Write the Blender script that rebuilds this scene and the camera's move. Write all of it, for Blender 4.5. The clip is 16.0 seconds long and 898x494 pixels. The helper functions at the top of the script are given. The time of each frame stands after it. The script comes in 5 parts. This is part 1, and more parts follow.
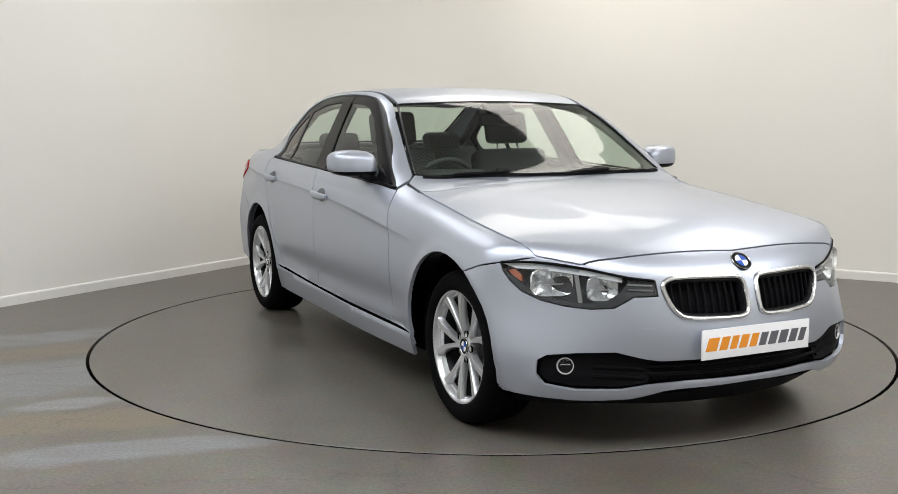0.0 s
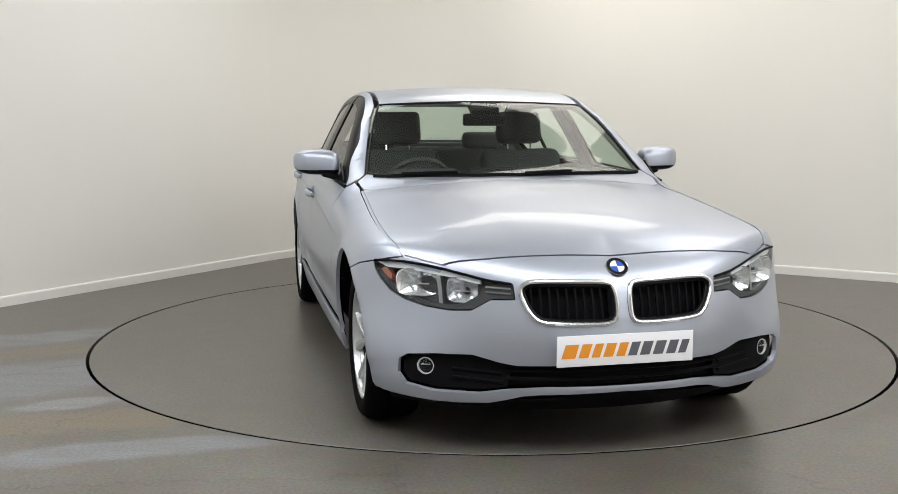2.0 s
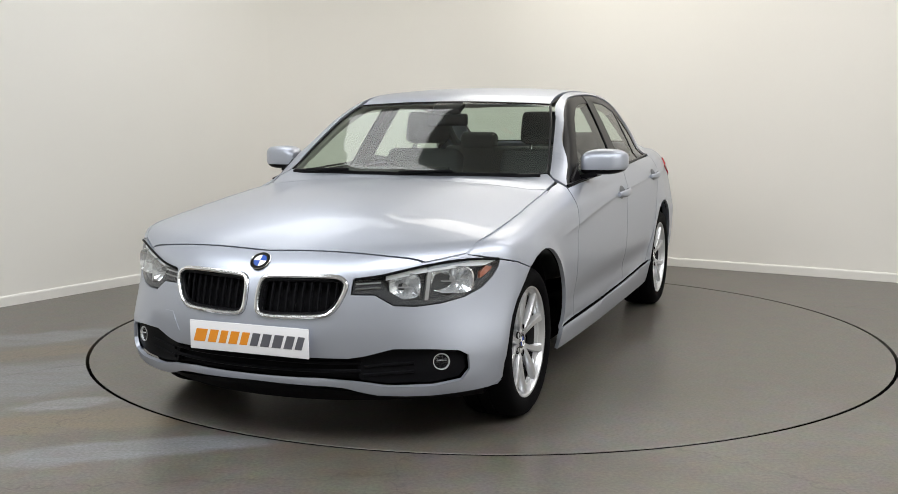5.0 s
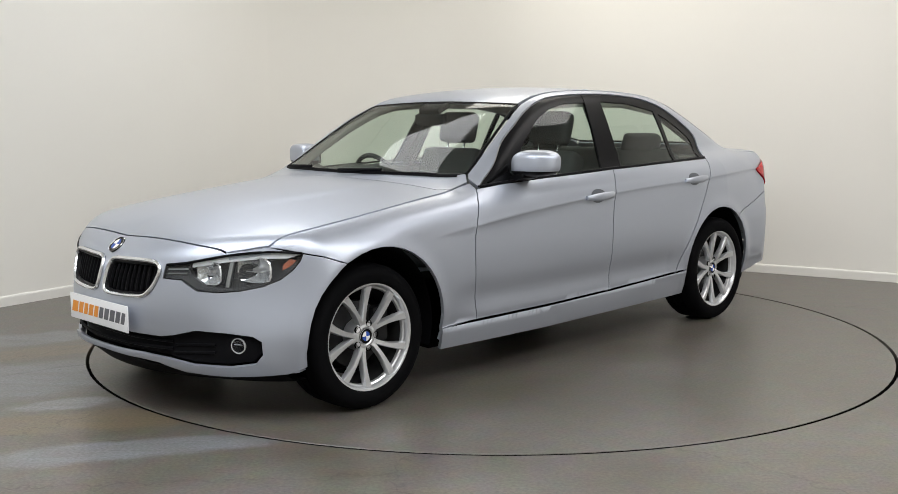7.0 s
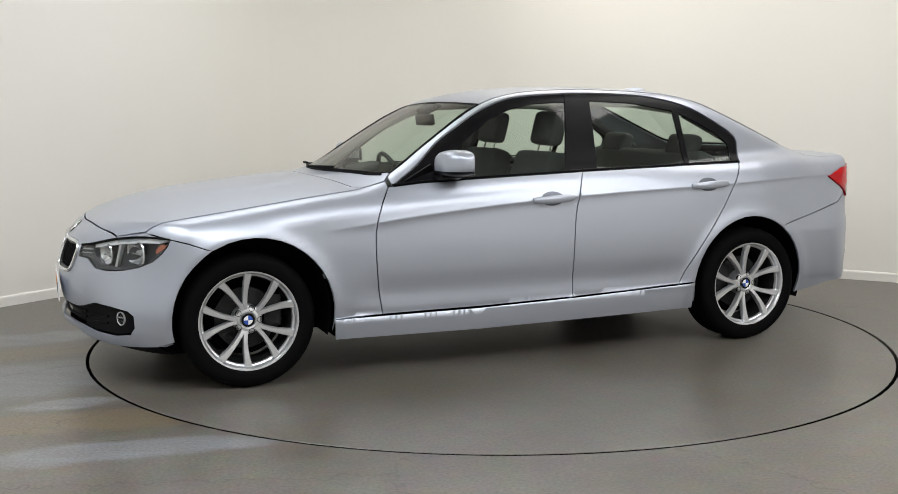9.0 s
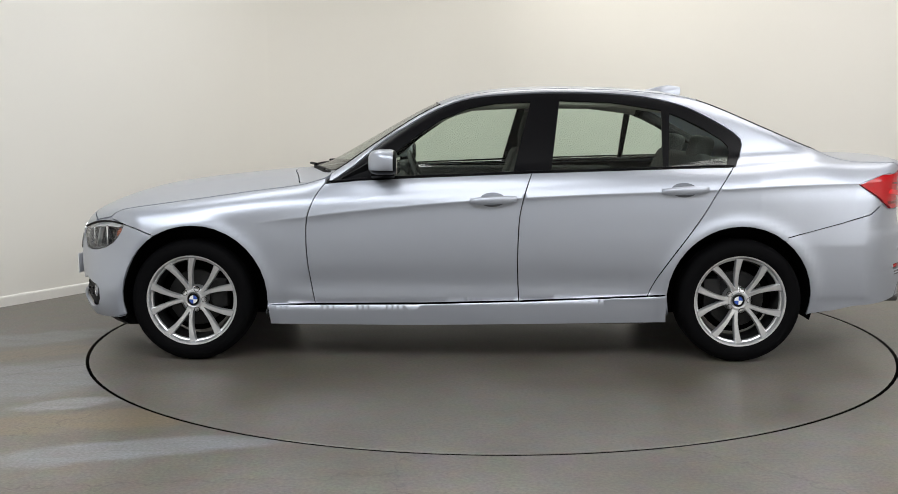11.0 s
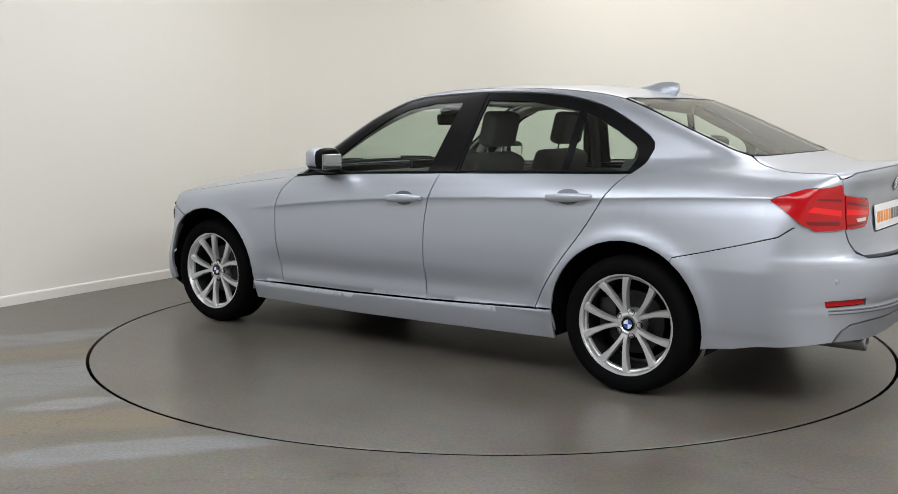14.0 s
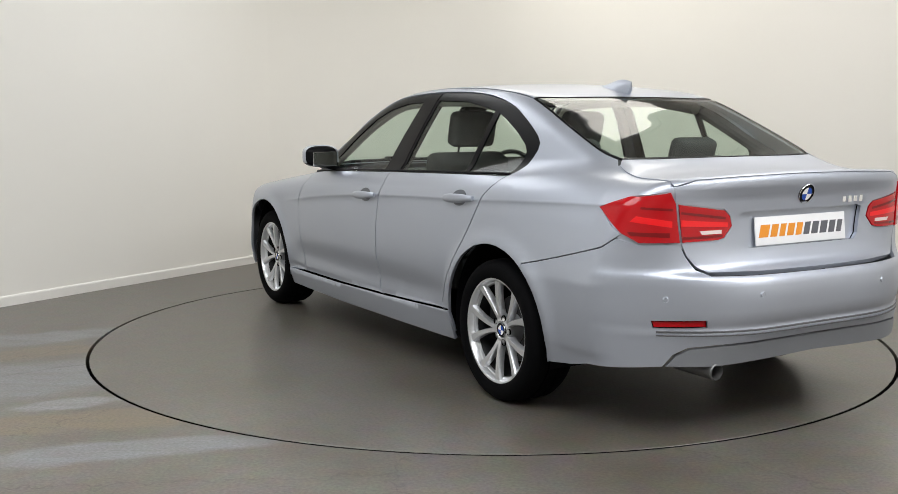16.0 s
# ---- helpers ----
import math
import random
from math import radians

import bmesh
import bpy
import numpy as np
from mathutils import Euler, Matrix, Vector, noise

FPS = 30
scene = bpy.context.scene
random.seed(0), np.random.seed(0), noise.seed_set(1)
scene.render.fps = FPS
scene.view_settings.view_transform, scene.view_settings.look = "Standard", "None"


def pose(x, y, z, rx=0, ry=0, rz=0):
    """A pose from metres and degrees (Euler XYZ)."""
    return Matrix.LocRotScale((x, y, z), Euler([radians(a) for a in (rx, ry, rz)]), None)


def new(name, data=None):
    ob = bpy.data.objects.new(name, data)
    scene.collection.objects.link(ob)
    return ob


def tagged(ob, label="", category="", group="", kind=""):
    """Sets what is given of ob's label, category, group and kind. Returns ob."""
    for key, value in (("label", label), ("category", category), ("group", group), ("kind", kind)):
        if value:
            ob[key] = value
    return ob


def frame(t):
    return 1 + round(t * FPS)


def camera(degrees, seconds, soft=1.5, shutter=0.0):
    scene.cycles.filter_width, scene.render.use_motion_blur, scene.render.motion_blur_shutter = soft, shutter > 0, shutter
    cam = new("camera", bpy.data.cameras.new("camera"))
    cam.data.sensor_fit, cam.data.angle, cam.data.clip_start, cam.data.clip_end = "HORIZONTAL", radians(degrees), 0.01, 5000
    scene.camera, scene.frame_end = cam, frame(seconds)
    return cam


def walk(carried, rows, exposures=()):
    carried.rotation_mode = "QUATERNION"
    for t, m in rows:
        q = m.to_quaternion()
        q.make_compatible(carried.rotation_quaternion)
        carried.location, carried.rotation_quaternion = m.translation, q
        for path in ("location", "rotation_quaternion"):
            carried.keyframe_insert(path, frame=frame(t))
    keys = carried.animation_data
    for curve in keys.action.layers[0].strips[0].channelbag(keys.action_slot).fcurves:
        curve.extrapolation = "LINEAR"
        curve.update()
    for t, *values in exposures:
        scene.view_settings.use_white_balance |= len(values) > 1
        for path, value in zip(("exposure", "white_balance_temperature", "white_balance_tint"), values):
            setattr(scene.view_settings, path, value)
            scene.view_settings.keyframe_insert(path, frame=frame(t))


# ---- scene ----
from mathutils.geometry import delaunay_2d_cdt

# ---- camera ----
cam = camera(47.585, 16.0, soft=0.8)
EYE = pose(0, -5.885, 1.249, 90 - 7.268, 0, 2.157) @ pose(0, 0, 0, 0, 0, -0.119)
walk(cam, [(0.0, EYE), (16.0, EYE)])

# ---- world and lamps ----
world = bpy.data.worlds.new("world")
scene.world = world
world.use_nodes = True
world.node_tree.nodes["Background"].inputs[0].default_value = (0.8, 0.82, 0.85, 1)
world.node_tree.nodes["Background"].inputs[1].default_value = 0.02
scene.view_settings.exposure = 0.17

CEIL = 3.3
# studio ceiling panels, none in view: x, y, length, width, turn, watts, colour
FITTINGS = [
    (-1.7, 0.6, 2.4, 1.2, 60, 17, (0.92, 0.96, 1.0)),
    (0.6, 1.9, 2.4, 1.2, -29, 24, (1.0, 0.95, 0.85)),
    (2.3, 0.2, 2.4, 1.2, 60, 18, (1.0, 0.97, 0.95)),
    # large panels on the camera's side, added to fill the car's sides
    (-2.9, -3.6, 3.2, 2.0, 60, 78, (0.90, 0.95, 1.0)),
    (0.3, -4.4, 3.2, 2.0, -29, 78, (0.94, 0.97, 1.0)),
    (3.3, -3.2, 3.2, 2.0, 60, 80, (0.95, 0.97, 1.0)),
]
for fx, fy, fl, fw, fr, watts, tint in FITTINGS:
    lamp = bpy.data.lights.new("unseen_ceiling_lamp", "AREA")
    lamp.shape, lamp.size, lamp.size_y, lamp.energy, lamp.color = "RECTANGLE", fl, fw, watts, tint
    ob = new("unseen_ceiling_lamp", lamp)
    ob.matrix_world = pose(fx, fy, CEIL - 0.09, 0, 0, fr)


# ---- materials ----
def material(name, color, rough=0.5, metal=0.0, coat=0.0, vary=0.0, scale=8.0, bump=0.0, bscale=60.0, alpha_glow=None, rvary=0.0, spec=0.5):
    m = bpy.data.materials.new(name)
    m.use_nodes = True
    nt = m.node_tree
    b = nt.nodes["Principled BSDF"]
    b.inputs["Specular IOR Level"].default_value = spec
    b.inputs["Base Color"].default_value = (*color, 1)
    b.inputs["Roughness"].default_value = rough
    b.inputs["Metallic"].default_value = metal
    b.inputs["Coat Weight"].default_value = coat
    b.inputs["Coat Roughness"].default_value = 0.04
    tc = nt.nodes.new("ShaderNodeTexCoord")
    if vary or rvary:
        n = nt.nodes.new("ShaderNodeTexNoise")
        n.inputs["Scale"].default_value, n.inputs["Detail"].default_value = scale, 6
        nt.links.new(tc.outputs["Object"], n.inputs["Vector"])
        if vary:
            mix = nt.nodes.new("ShaderNodeMix")
            mix.data_type = "RGBA"
            mix.inputs[6].default_value = (*[c * (1 - vary) for c in color], 1)
            mix.inputs[7].default_value = (*[min(1, c * (1 + vary)) for c in color], 1)
            nt.links.new(n.outputs["Fac"], mix.inputs[0])
            nt.links.new(mix.outputs[2], b.inputs["Base Color"])
        if rvary:
            mr = nt.nodes.new("ShaderNodeMapRange")
            mr.inputs[3].default_value, mr.inputs[4].default_value = rough - rvary, rough + rvary
            nt.links.new(n.outputs["Fac"], mr.inputs[0])
            nt.links.new(mr.outputs[0], b.inputs["Roughness"])
    if bump:
        n2 = nt.nodes.new("ShaderNodeTexNoise")
        n2.inputs["Scale"].default_value, n2.inputs["Detail"].default_value = bscale, 4
        nt.links.new(tc.outputs["Object"], n2.inputs["Vector"])
        bp = nt.nodes.new("ShaderNodeBump")
        bp.inputs["Strength"].default_value, bp.inputs["Distance"].default_value = bump, 0.01
        nt.links.new(n2.outputs["Fac"], bp.inputs["Height"])
        nt.links.new(bp.outputs[0], b.inputs["Normal"])
    if alpha_glow:
        b.inputs["Emission Color"].default_value = (*color, 1)
        b.inputs["Emission Strength"].default_value = alpha_glow
    return m


def glass_material(name, tint, rough=0.02, base=0.055):
    """Thin tinted pane: see-through, with gloss by Fresnel."""
    m = bpy.data.materials.new(name)
    m.use_nodes = True
    nt = m.node_tree
    nt.nodes.remove(nt.nodes["Principled BSDF"])
    t = nt.nodes.new("ShaderNodeBsdfTransparent")
    t.inputs[0].default_value = (*tint, 1)
    g = nt.nodes.new("ShaderNodeBsdfGlossy")
    g.inputs["Roughness"].default_value = rough
    lw = nt.nodes.new("ShaderNodeLayerWeight")
    lw.inputs["Blend"].default_value = 0.5
    pw = nt.nodes.new("ShaderNodeMath")
    pw.operation = "POWER"
    pw.inputs[1].default_value = 5.5
    nt.links.new(lw.outputs["Facing"], pw.inputs[0])
    f = nt.nodes.new("ShaderNodeMapRange")
    f.inputs[3].default_value, f.inputs[4].default_value = base, 0.9
    nt.links.new(pw.outputs[0], f.inputs[0])
    mix = nt.nodes.new("ShaderNodeMixShader")
    nt.links.new(f.outputs[0], mix.inputs[0])
    nt.links.new(t.outputs[0], mix.inputs[1])
    nt.links.new(g.outputs[0], mix.inputs[2])
    nt.links.new(mix.outputs[0], nt.nodes["Material Output"].inputs[0])
    return m


def floor_material(name, streaks):
    """Grey-brown sealed concrete with stains; streaks: pale bluish worn lanes and one painted highlight."""
    m = material(name, (0.2, 0.19, 0.17), 0.34, bump=0.05, bscale=90)
    nt = m.node_tree
    b = nt.nodes["Principled BSDF"]
    tc = nt.nodes.new("ShaderNodeTexCoord")
    n1 = nt.nodes.new("ShaderNodeTexNoise")
    n1.inputs["Scale"].default_value, n1.inputs["Detail"].default_value = 1.3, 8
    n2 = nt.nodes.new("ShaderNodeTexNoise")
    n2.inputs["Scale"].default_value, n2.inputs["Detail"].default_value = 11, 9
    for n in (n1, n2):
        nt.links.new(tc.outputs["Object"], n.inputs["Vector"])
    r1 = nt.nodes.new("ShaderNodeValToRGB")
    r1.color_ramp.elements[0].position, r1.color_ramp.elements[1].position = 0.35, 0.7
    r1.color_ramp.elements[0].color = (0.120, 0.106, 0.086, 1)
    r1.color_ramp.elements[1].color = (0.172, 0.159, 0.142, 1)
    nt.links.new(n1.outputs["Fac"], r1.inputs[0])
    mul = nt.nodes.new("ShaderNodeMix")
    mul.data_type, mul.blend_type = "RGBA", "MULTIPLY"
    mul.inputs[0].default_value = 0.42
    nt.links.new(r1.outputs[0], mul.inputs[6])
    nt.links.new(n2.outputs["Color"], mul.inputs[7])
    col = mul.outputs[2]
    if streaks:
        # worn pale and tan patches and one painted highlight beside the platform: centre, half length, half width,
        # turn, colour, strength
        wob = nt.nodes.new("ShaderNodeTexNoise")
        wob.inputs["Scale"].default_value, wob.inputs["Detail"].default_value = 3.0, 6
        nt.links.new(tc.outputs["Object"], wob.inputs["Vector"])
        off = nt.nodes.new("ShaderNodeVectorMath")
        off.operation = "MULTIPLY_ADD"
        off.inputs[1].default_value, off.inputs[2].default_value = (0.22, 0.22, 0), (-0.11, -0.11, 0)
        nt.links.new(wob.outputs["Color"], off.inputs[0])
        add = nt.nodes.new("ShaderNodeVectorMath")
        nt.links.new(tc.outputs["Object"], add.inputs[0])
        nt.links.new(off.outputs[0], add.inputs[1])
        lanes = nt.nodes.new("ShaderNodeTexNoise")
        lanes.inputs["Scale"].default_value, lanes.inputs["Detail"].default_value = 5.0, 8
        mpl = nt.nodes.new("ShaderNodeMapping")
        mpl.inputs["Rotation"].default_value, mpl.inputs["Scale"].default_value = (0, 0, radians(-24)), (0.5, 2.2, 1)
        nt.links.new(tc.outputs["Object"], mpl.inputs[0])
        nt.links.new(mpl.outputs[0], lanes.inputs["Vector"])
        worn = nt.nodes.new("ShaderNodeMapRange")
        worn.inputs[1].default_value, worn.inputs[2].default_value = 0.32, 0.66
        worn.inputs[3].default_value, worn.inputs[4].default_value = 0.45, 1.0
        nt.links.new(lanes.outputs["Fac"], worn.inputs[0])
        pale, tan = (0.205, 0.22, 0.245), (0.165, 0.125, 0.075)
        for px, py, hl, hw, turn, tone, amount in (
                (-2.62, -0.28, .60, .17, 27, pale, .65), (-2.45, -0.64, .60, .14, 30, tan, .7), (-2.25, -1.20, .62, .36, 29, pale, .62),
                # first entry: a small floor highlight put into the colour
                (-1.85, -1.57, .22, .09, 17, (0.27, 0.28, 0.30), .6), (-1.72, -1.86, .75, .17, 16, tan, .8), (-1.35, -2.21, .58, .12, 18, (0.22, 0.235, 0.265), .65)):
            mp = nt.nodes.new("ShaderNodeMapping")
            mp.vector_type = "TEXTURE"
            mp.inputs["Location"].default_value = (px, py, 0)
            mp.inputs["Rotation"].default_value = (0, 0, radians(turn))
            mp.inputs["Scale"].default_value = (hl, hw, 1)
            nt.links.new(add.outputs[0], mp.inputs[0])
            ln = nt.nodes.new("ShaderNodeVectorMath")
            ln.operation = "LENGTH"
            nt.links.new(mp.outputs[0], ln.inputs[0])
            mk = nt.nodes.new("ShaderNodeMapRange")
            mk.interpolation_type = "SMOOTHSTEP"
            mk.inputs[1].default_value, mk.inputs[2].default_value = 1.18, 0.68
            mk.inputs[3].default_value, mk.inputs[4].default_value = 0, amount
            nt.links.new(ln.outputs["Value"], mk.inputs[0])
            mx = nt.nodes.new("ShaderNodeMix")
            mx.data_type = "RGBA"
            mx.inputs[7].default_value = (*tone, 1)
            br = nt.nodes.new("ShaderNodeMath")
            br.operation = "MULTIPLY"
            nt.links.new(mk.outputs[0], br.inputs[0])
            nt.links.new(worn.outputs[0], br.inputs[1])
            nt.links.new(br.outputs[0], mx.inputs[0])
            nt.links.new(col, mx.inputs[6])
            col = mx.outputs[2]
    # fine grit, and hairline cracks that come and go
    grit = nt.nodes.new("ShaderNodeTexNoise")
    grit.inputs["Scale"].default_value, grit.inputs["Detail"].default_value = 70, 5
    nt.links.new(tc.outputs["Object"], grit.inputs["Vector"])
    gr = nt.nodes.new("ShaderNodeMapRange")
    gr.inputs[1].default_value, gr.inputs[2].default_value = 0.3, 0.7
    gr.inputs[3].default_value, gr.inputs[4].default_value = 0.72, 1.22
    nt.links.new(grit.outputs["Fac"], gr.inputs[0])
    bend = nt.nodes.new("ShaderNodeVectorMath")
    bend.operation = "MULTIPLY_ADD"
    bend.inputs[1].default_value = (0.22, 0.22, 0)
    nt.links.new(n2.outputs["Color"], bend.inputs[0])
    nt.links.new(tc.outputs["Object"], bend.inputs[2])
    cells = nt.nodes.new("ShaderNodeTexVoronoi")
    cells.feature = "DISTANCE_TO_EDGE"
    cells.inputs["Scale"].default_value = 0.62
    nt.links.new(bend.outputs[0], cells.inputs["Vector"])
    crack = nt.nodes.new("ShaderNodeMapRange")
    crack.inputs[1].default_value, crack.inputs[2].default_value = 0.0, 0.0045
    crack.inputs[3].default_value, crack.inputs[4].default_value = 0.62, 1.0
    nt.links.new(cells.outputs["Distance"], crack.inputs[0])
    shade = nt.nodes.new("ShaderNodeMath")
    shade.operation = "MULTIPLY"
    nt.links.new(gr.outputs[0], shade.inputs[0])
    if streaks:
        nt.links.new(crack.outputs[0], shade.inputs[1])
    else:
        shade.inputs[1].default_value = 1.0
    fin = nt.nodes.new("ShaderNodeMix")
    fin.data_type, fin.blend_type = "RGBA", "MULTIPLY"
    fin.inputs[0].default_value = 1.0
    nt.links.new(col, fin.inputs[6])
    nt.links.new(shade.outputs[0], fin.inputs[7])
    col = fin.outputs[2]
    nt.links.new(col, b.inputs["Base Color"])
    mr = nt.nodes.new("ShaderNodeMapRange")
    mr.inputs[3].default_value, mr.inputs[4].default_value = 0.24, 0.42
    nt.links.new(n1.outputs["Fac"], mr.inputs[0])
    nt.links.new(mr.outputs[0], b.inputs["Roughness"])
    return m


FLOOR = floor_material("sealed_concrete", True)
DISC = floor_material("platform_concrete", False)
WALL = material("wall_paint", (0.80, 0.783, 0.738), 0.75, vary=0.02, scale=1.5, bump=0.03, bscale=120)
SKIRT = material("skirting_paint", (0.80, 0.785, 0.75), 0.4, vary=0.02)
CEILING = material("ceiling_paint", (0.8, 0.79, 0.76), 0.9, vary=0.02)
TUBE = material("lamp_diffuser", (1.0, 0.98, 0.95), 0.5, alpha_glow=1.2)
WHITE = material("white_enamel", (0.8, 0.8, 0.8), 0.4)
# near-black for joints and hidden cavities, their shade put into the colour
GAP = material("gap_shade_black", (0.003, 0.003, 0.003), 0.9, spec=0.02)
PAINT = material("silver_paint", (0.440, 0.470, 0.540), 0.40, metal=0.68, coat=0.30, vary=0.05, scale=900)
BLACK = material("black_gloss_trim", (0.005, 0.005, 0.006), 0.3, spec=0.1)
PLASTIC = material("black_plastic", (0.005, 0.005, 0.006), 0.55, spec=0.06, bump=0.05, bscale=500)
RUBBER = material("tyre_rubber", (0.0035, 0.0035, 0.004), 0.7, spec=0.04, bump=0.1, bscale=200)
ALLOY = material("alloy_silver", (0.66, 0.67, 0.69), 0.30, metal=0.75, coat=0.2)
CHROME = material("chrome", (0.8, 0.8, 0.81), 0.08, metal=1.0)
SATIN = material("satin_metal", (0.45, 0.45, 0.46), 0.35, metal=1.0)
CABIN = material("dark_cloth", (0.060, 0.060, 0.065), 0.85, vary=0.25, scale=60, bump=0.3, bscale=300)
DASH = material("dash_plastic", (0.040, 0.040, 0.043), 0.6, bump=0.2, bscale=400)
LINING = material("pale_headlining", (0.42, 0.40, 0.37), 0.9, vary=0.05, scale=40)
STEEL = material("dull_steel", (0.2, 0.2, 0.2), 0.5, metal=0.9, vary=0.2, scale=20)
# dark grey for the shade in the rear bumper's grooves
DARKGREY = material("groove_shade_grey", (0.08, 0.08, 0.085), 0.5, bump=0.04, bscale=400)
# darkened metal tone for the shade of the grip cups
GRIP = material("grip_shade", (0.13, 0.14, 0.16), 0.4, metal=0.6)
# metal behind the spokes, its shade put into the base colour
SHADEDMETAL = material("shaded_metal", (0.035, 0.035, 0.036), 0.5, metal=0.8, vary=0.2, scale=20)
GLASS = glass_material("tinted_glass", (0.80, 0.88, 0.82))
CLEAR = glass_material("clear_lens", (0.93, 0.95, 0.96), 0.03, 0.045)
APRON = material("apron_silver", (0.24, 0.25, 0.275), 0.45, metal=0.4, vary=0.04, scale=400)
SATINCHROME = material("satin_chrome", (0.80, 0.81, 0.83), 0.20, metal=0.95)
GLOWRED = material("bright_red_lens", (0.80, 0.010, 0.014), 0.15, coat=0.3, spec=0.3)
RED = material("red_lens", (0.42, 0.003, 0.007), 0.15, coat=0.3, spec=0.3)
DARKRED = material("dark_red_lens", (0.17, 0.002, 0.004), 0.15, coat=0.3, spec=0.3)
AMBER = material("amber_lens", (0.36, 0.11, 0.06), 0.2, coat=0.5)
PLATE = material("white_plate", (0.80, 0.80, 0.82), 0.3, coat=0.3)
ORANGE = material("orange_print", (0.75, 0.27, 0.02), 0.4)
GREYINK = material("grey_print", (0.10, 0.10, 0.115), 0.4)
BLUE = material("blue_enamel", (0.03, 0.09, 0.42), 0.2, coat=0.6)
LAMPGREY = material("lamp_housing", (0.045, 0.046, 0.050), 0.35, spec=0.3)
LAMPSILVER = material("lamp_silver", (0.80, 0.81, 0.83), 0.25, metal=0.5)
BROW = material("brow_white", (0.82, 0.83, 0.85), 0.3, metal=0.2)
REFLECTOR = material("lamp_reflector", (0.90, 0.91, 0.93), 0.14, metal=0.8)


# ---- mesh helpers ----
def part(name, bm, mat, parent=None, label="", smooth=True, m=None):
    me = bpy.data.meshes.new(name)
    bm.to_mesh(me)
    bm.free()
    me.materials.append(mat)
    if smooth:
        for p in me.polygons:
            p.use_smooth = True
        me.set_sharp_from_angle(angle=radians(35))
    ob = new(name, me)
    if parent is not None:
        ob.parent = parent
    if m is not None:
        ob.matrix_basis = m
    if label:
        ob["label"] = label
    return ob


def raw(name, verts, faces, mat, parent=None, label="", normals=None, smooth=True):
    me = bpy.data.meshes.new(name)
    me.from_pydata([tuple(v) for v in verts], [], [tuple(int(i) for i in f) for f in faces])
    me.materials.append(mat)
    if smooth:
        me.polygons.foreach_set("use_smooth", [True] * len(me.polygons))
    me.update()
    if normals is not None:
        me.normals_split_custom_set_from_vertices([tuple(n) for n in normals])
    ob = new(name, me)
    if parent is not None:
        ob.parent = parent
    if label:
        ob["label"] = label
    return ob


def box_bm(sx, sy, sz, bevel=0.0, seg=2, m=None):
    bm = bmesh.new()
    bmesh.ops.create_cube(bm, size=1)
    bmesh.ops.scale(bm, vec=(sx, sy, sz), verts=bm.verts)
    if bevel:
        bmesh.ops.bevel(bm, geom=bm.edges[:], offset=bevel, segments=seg, affect="EDGES", profile=0.6)
    if m is not None:
        bmesh.ops.transform(bm, matrix=m, verts=bm.verts)
    return bm


def lathe_bm(profile, n=48, m=None):
    """Turn (radius, y) points about the y axis."""
    bm = bmesh.new()
    rings = []
    for r, y in profile:
        rings.append([bm.verts.new((r * math.cos(2 * math.pi * k / n), y, r * math.sin(2 * math.pi * k / n))) for k in range(n)])
    for a, b in zip(rings, rings[1:]):
        for k in range(n):
            bm.faces.new((a[k], a[(k + 1) % n], b[(k + 1) % n], b[k]))
    if m is not None:
        bmesh.ops.transform(bm, matrix=m, verts=bm.verts)
    bmesh.ops.recalc_face_normals(bm, faces=bm.faces)
    return bm


def tube_bm(points, r, n=8, closed=False, squash=1.0):
    """A rod of radius r along 3D points."""
    bm = bmesh.new()
    pts = [Vector(p) for p in points]
    rings = []
    cnt = len(pts)
    for i, p in enumerate(pts):
        a = pts[(i - 1) % cnt] if closed or i else p
        b = pts[(i + 1) % cnt] if closed or i < cnt - 1 else p
        t = (b - a).normalized()
        up = Vector((1, 0, 0)) if abs(t.x) < 0.7 else Vector((0, 0, 1))
        s = t.cross(up).normalized()
        u = s.cross(t)
        rings.append([bm.verts.new(p + r * (math.cos(2 * math.pi * k / n) * s + squash * math.sin(2 * math.pi * k / n) * u)) for k in range(n)])
    pairs = list(zip(rings, rings[1:])) + ([(rings[-1], rings[0])] if closed else [])
    for a, b in pairs:
        for k in range(n):
            bm.faces.new((a[k], a[(k + 1) % n], b[(k + 1) % n], b[k]))
    if not closed:
        bm.faces.new(rings[0])
        bm.faces.new(rings[-1])
    bmesh.ops.recalc_face_normals(bm, faces=bm.faces)
    return bm


def thing(name, label, category, group="", m=None):
    ob = new(name)
    ob.empty_display_size = 0.2
    if m is not None:
        ob.matrix_basis = m
    return tagged(ob, label, category, group)


# ---- room ----
R_DISC = 2.208
CORNER = Vector((-1.179, 4.188, 0))
U = Vector((-math.cos(radians(59.6)), -math.sin(radians(59.6)), 0))   # along the side wall, from the corner towards the camera
V = Vector((math.cos(radians(-28.6)), math.sin(radians(-28.6)), 0))   # along the other wall


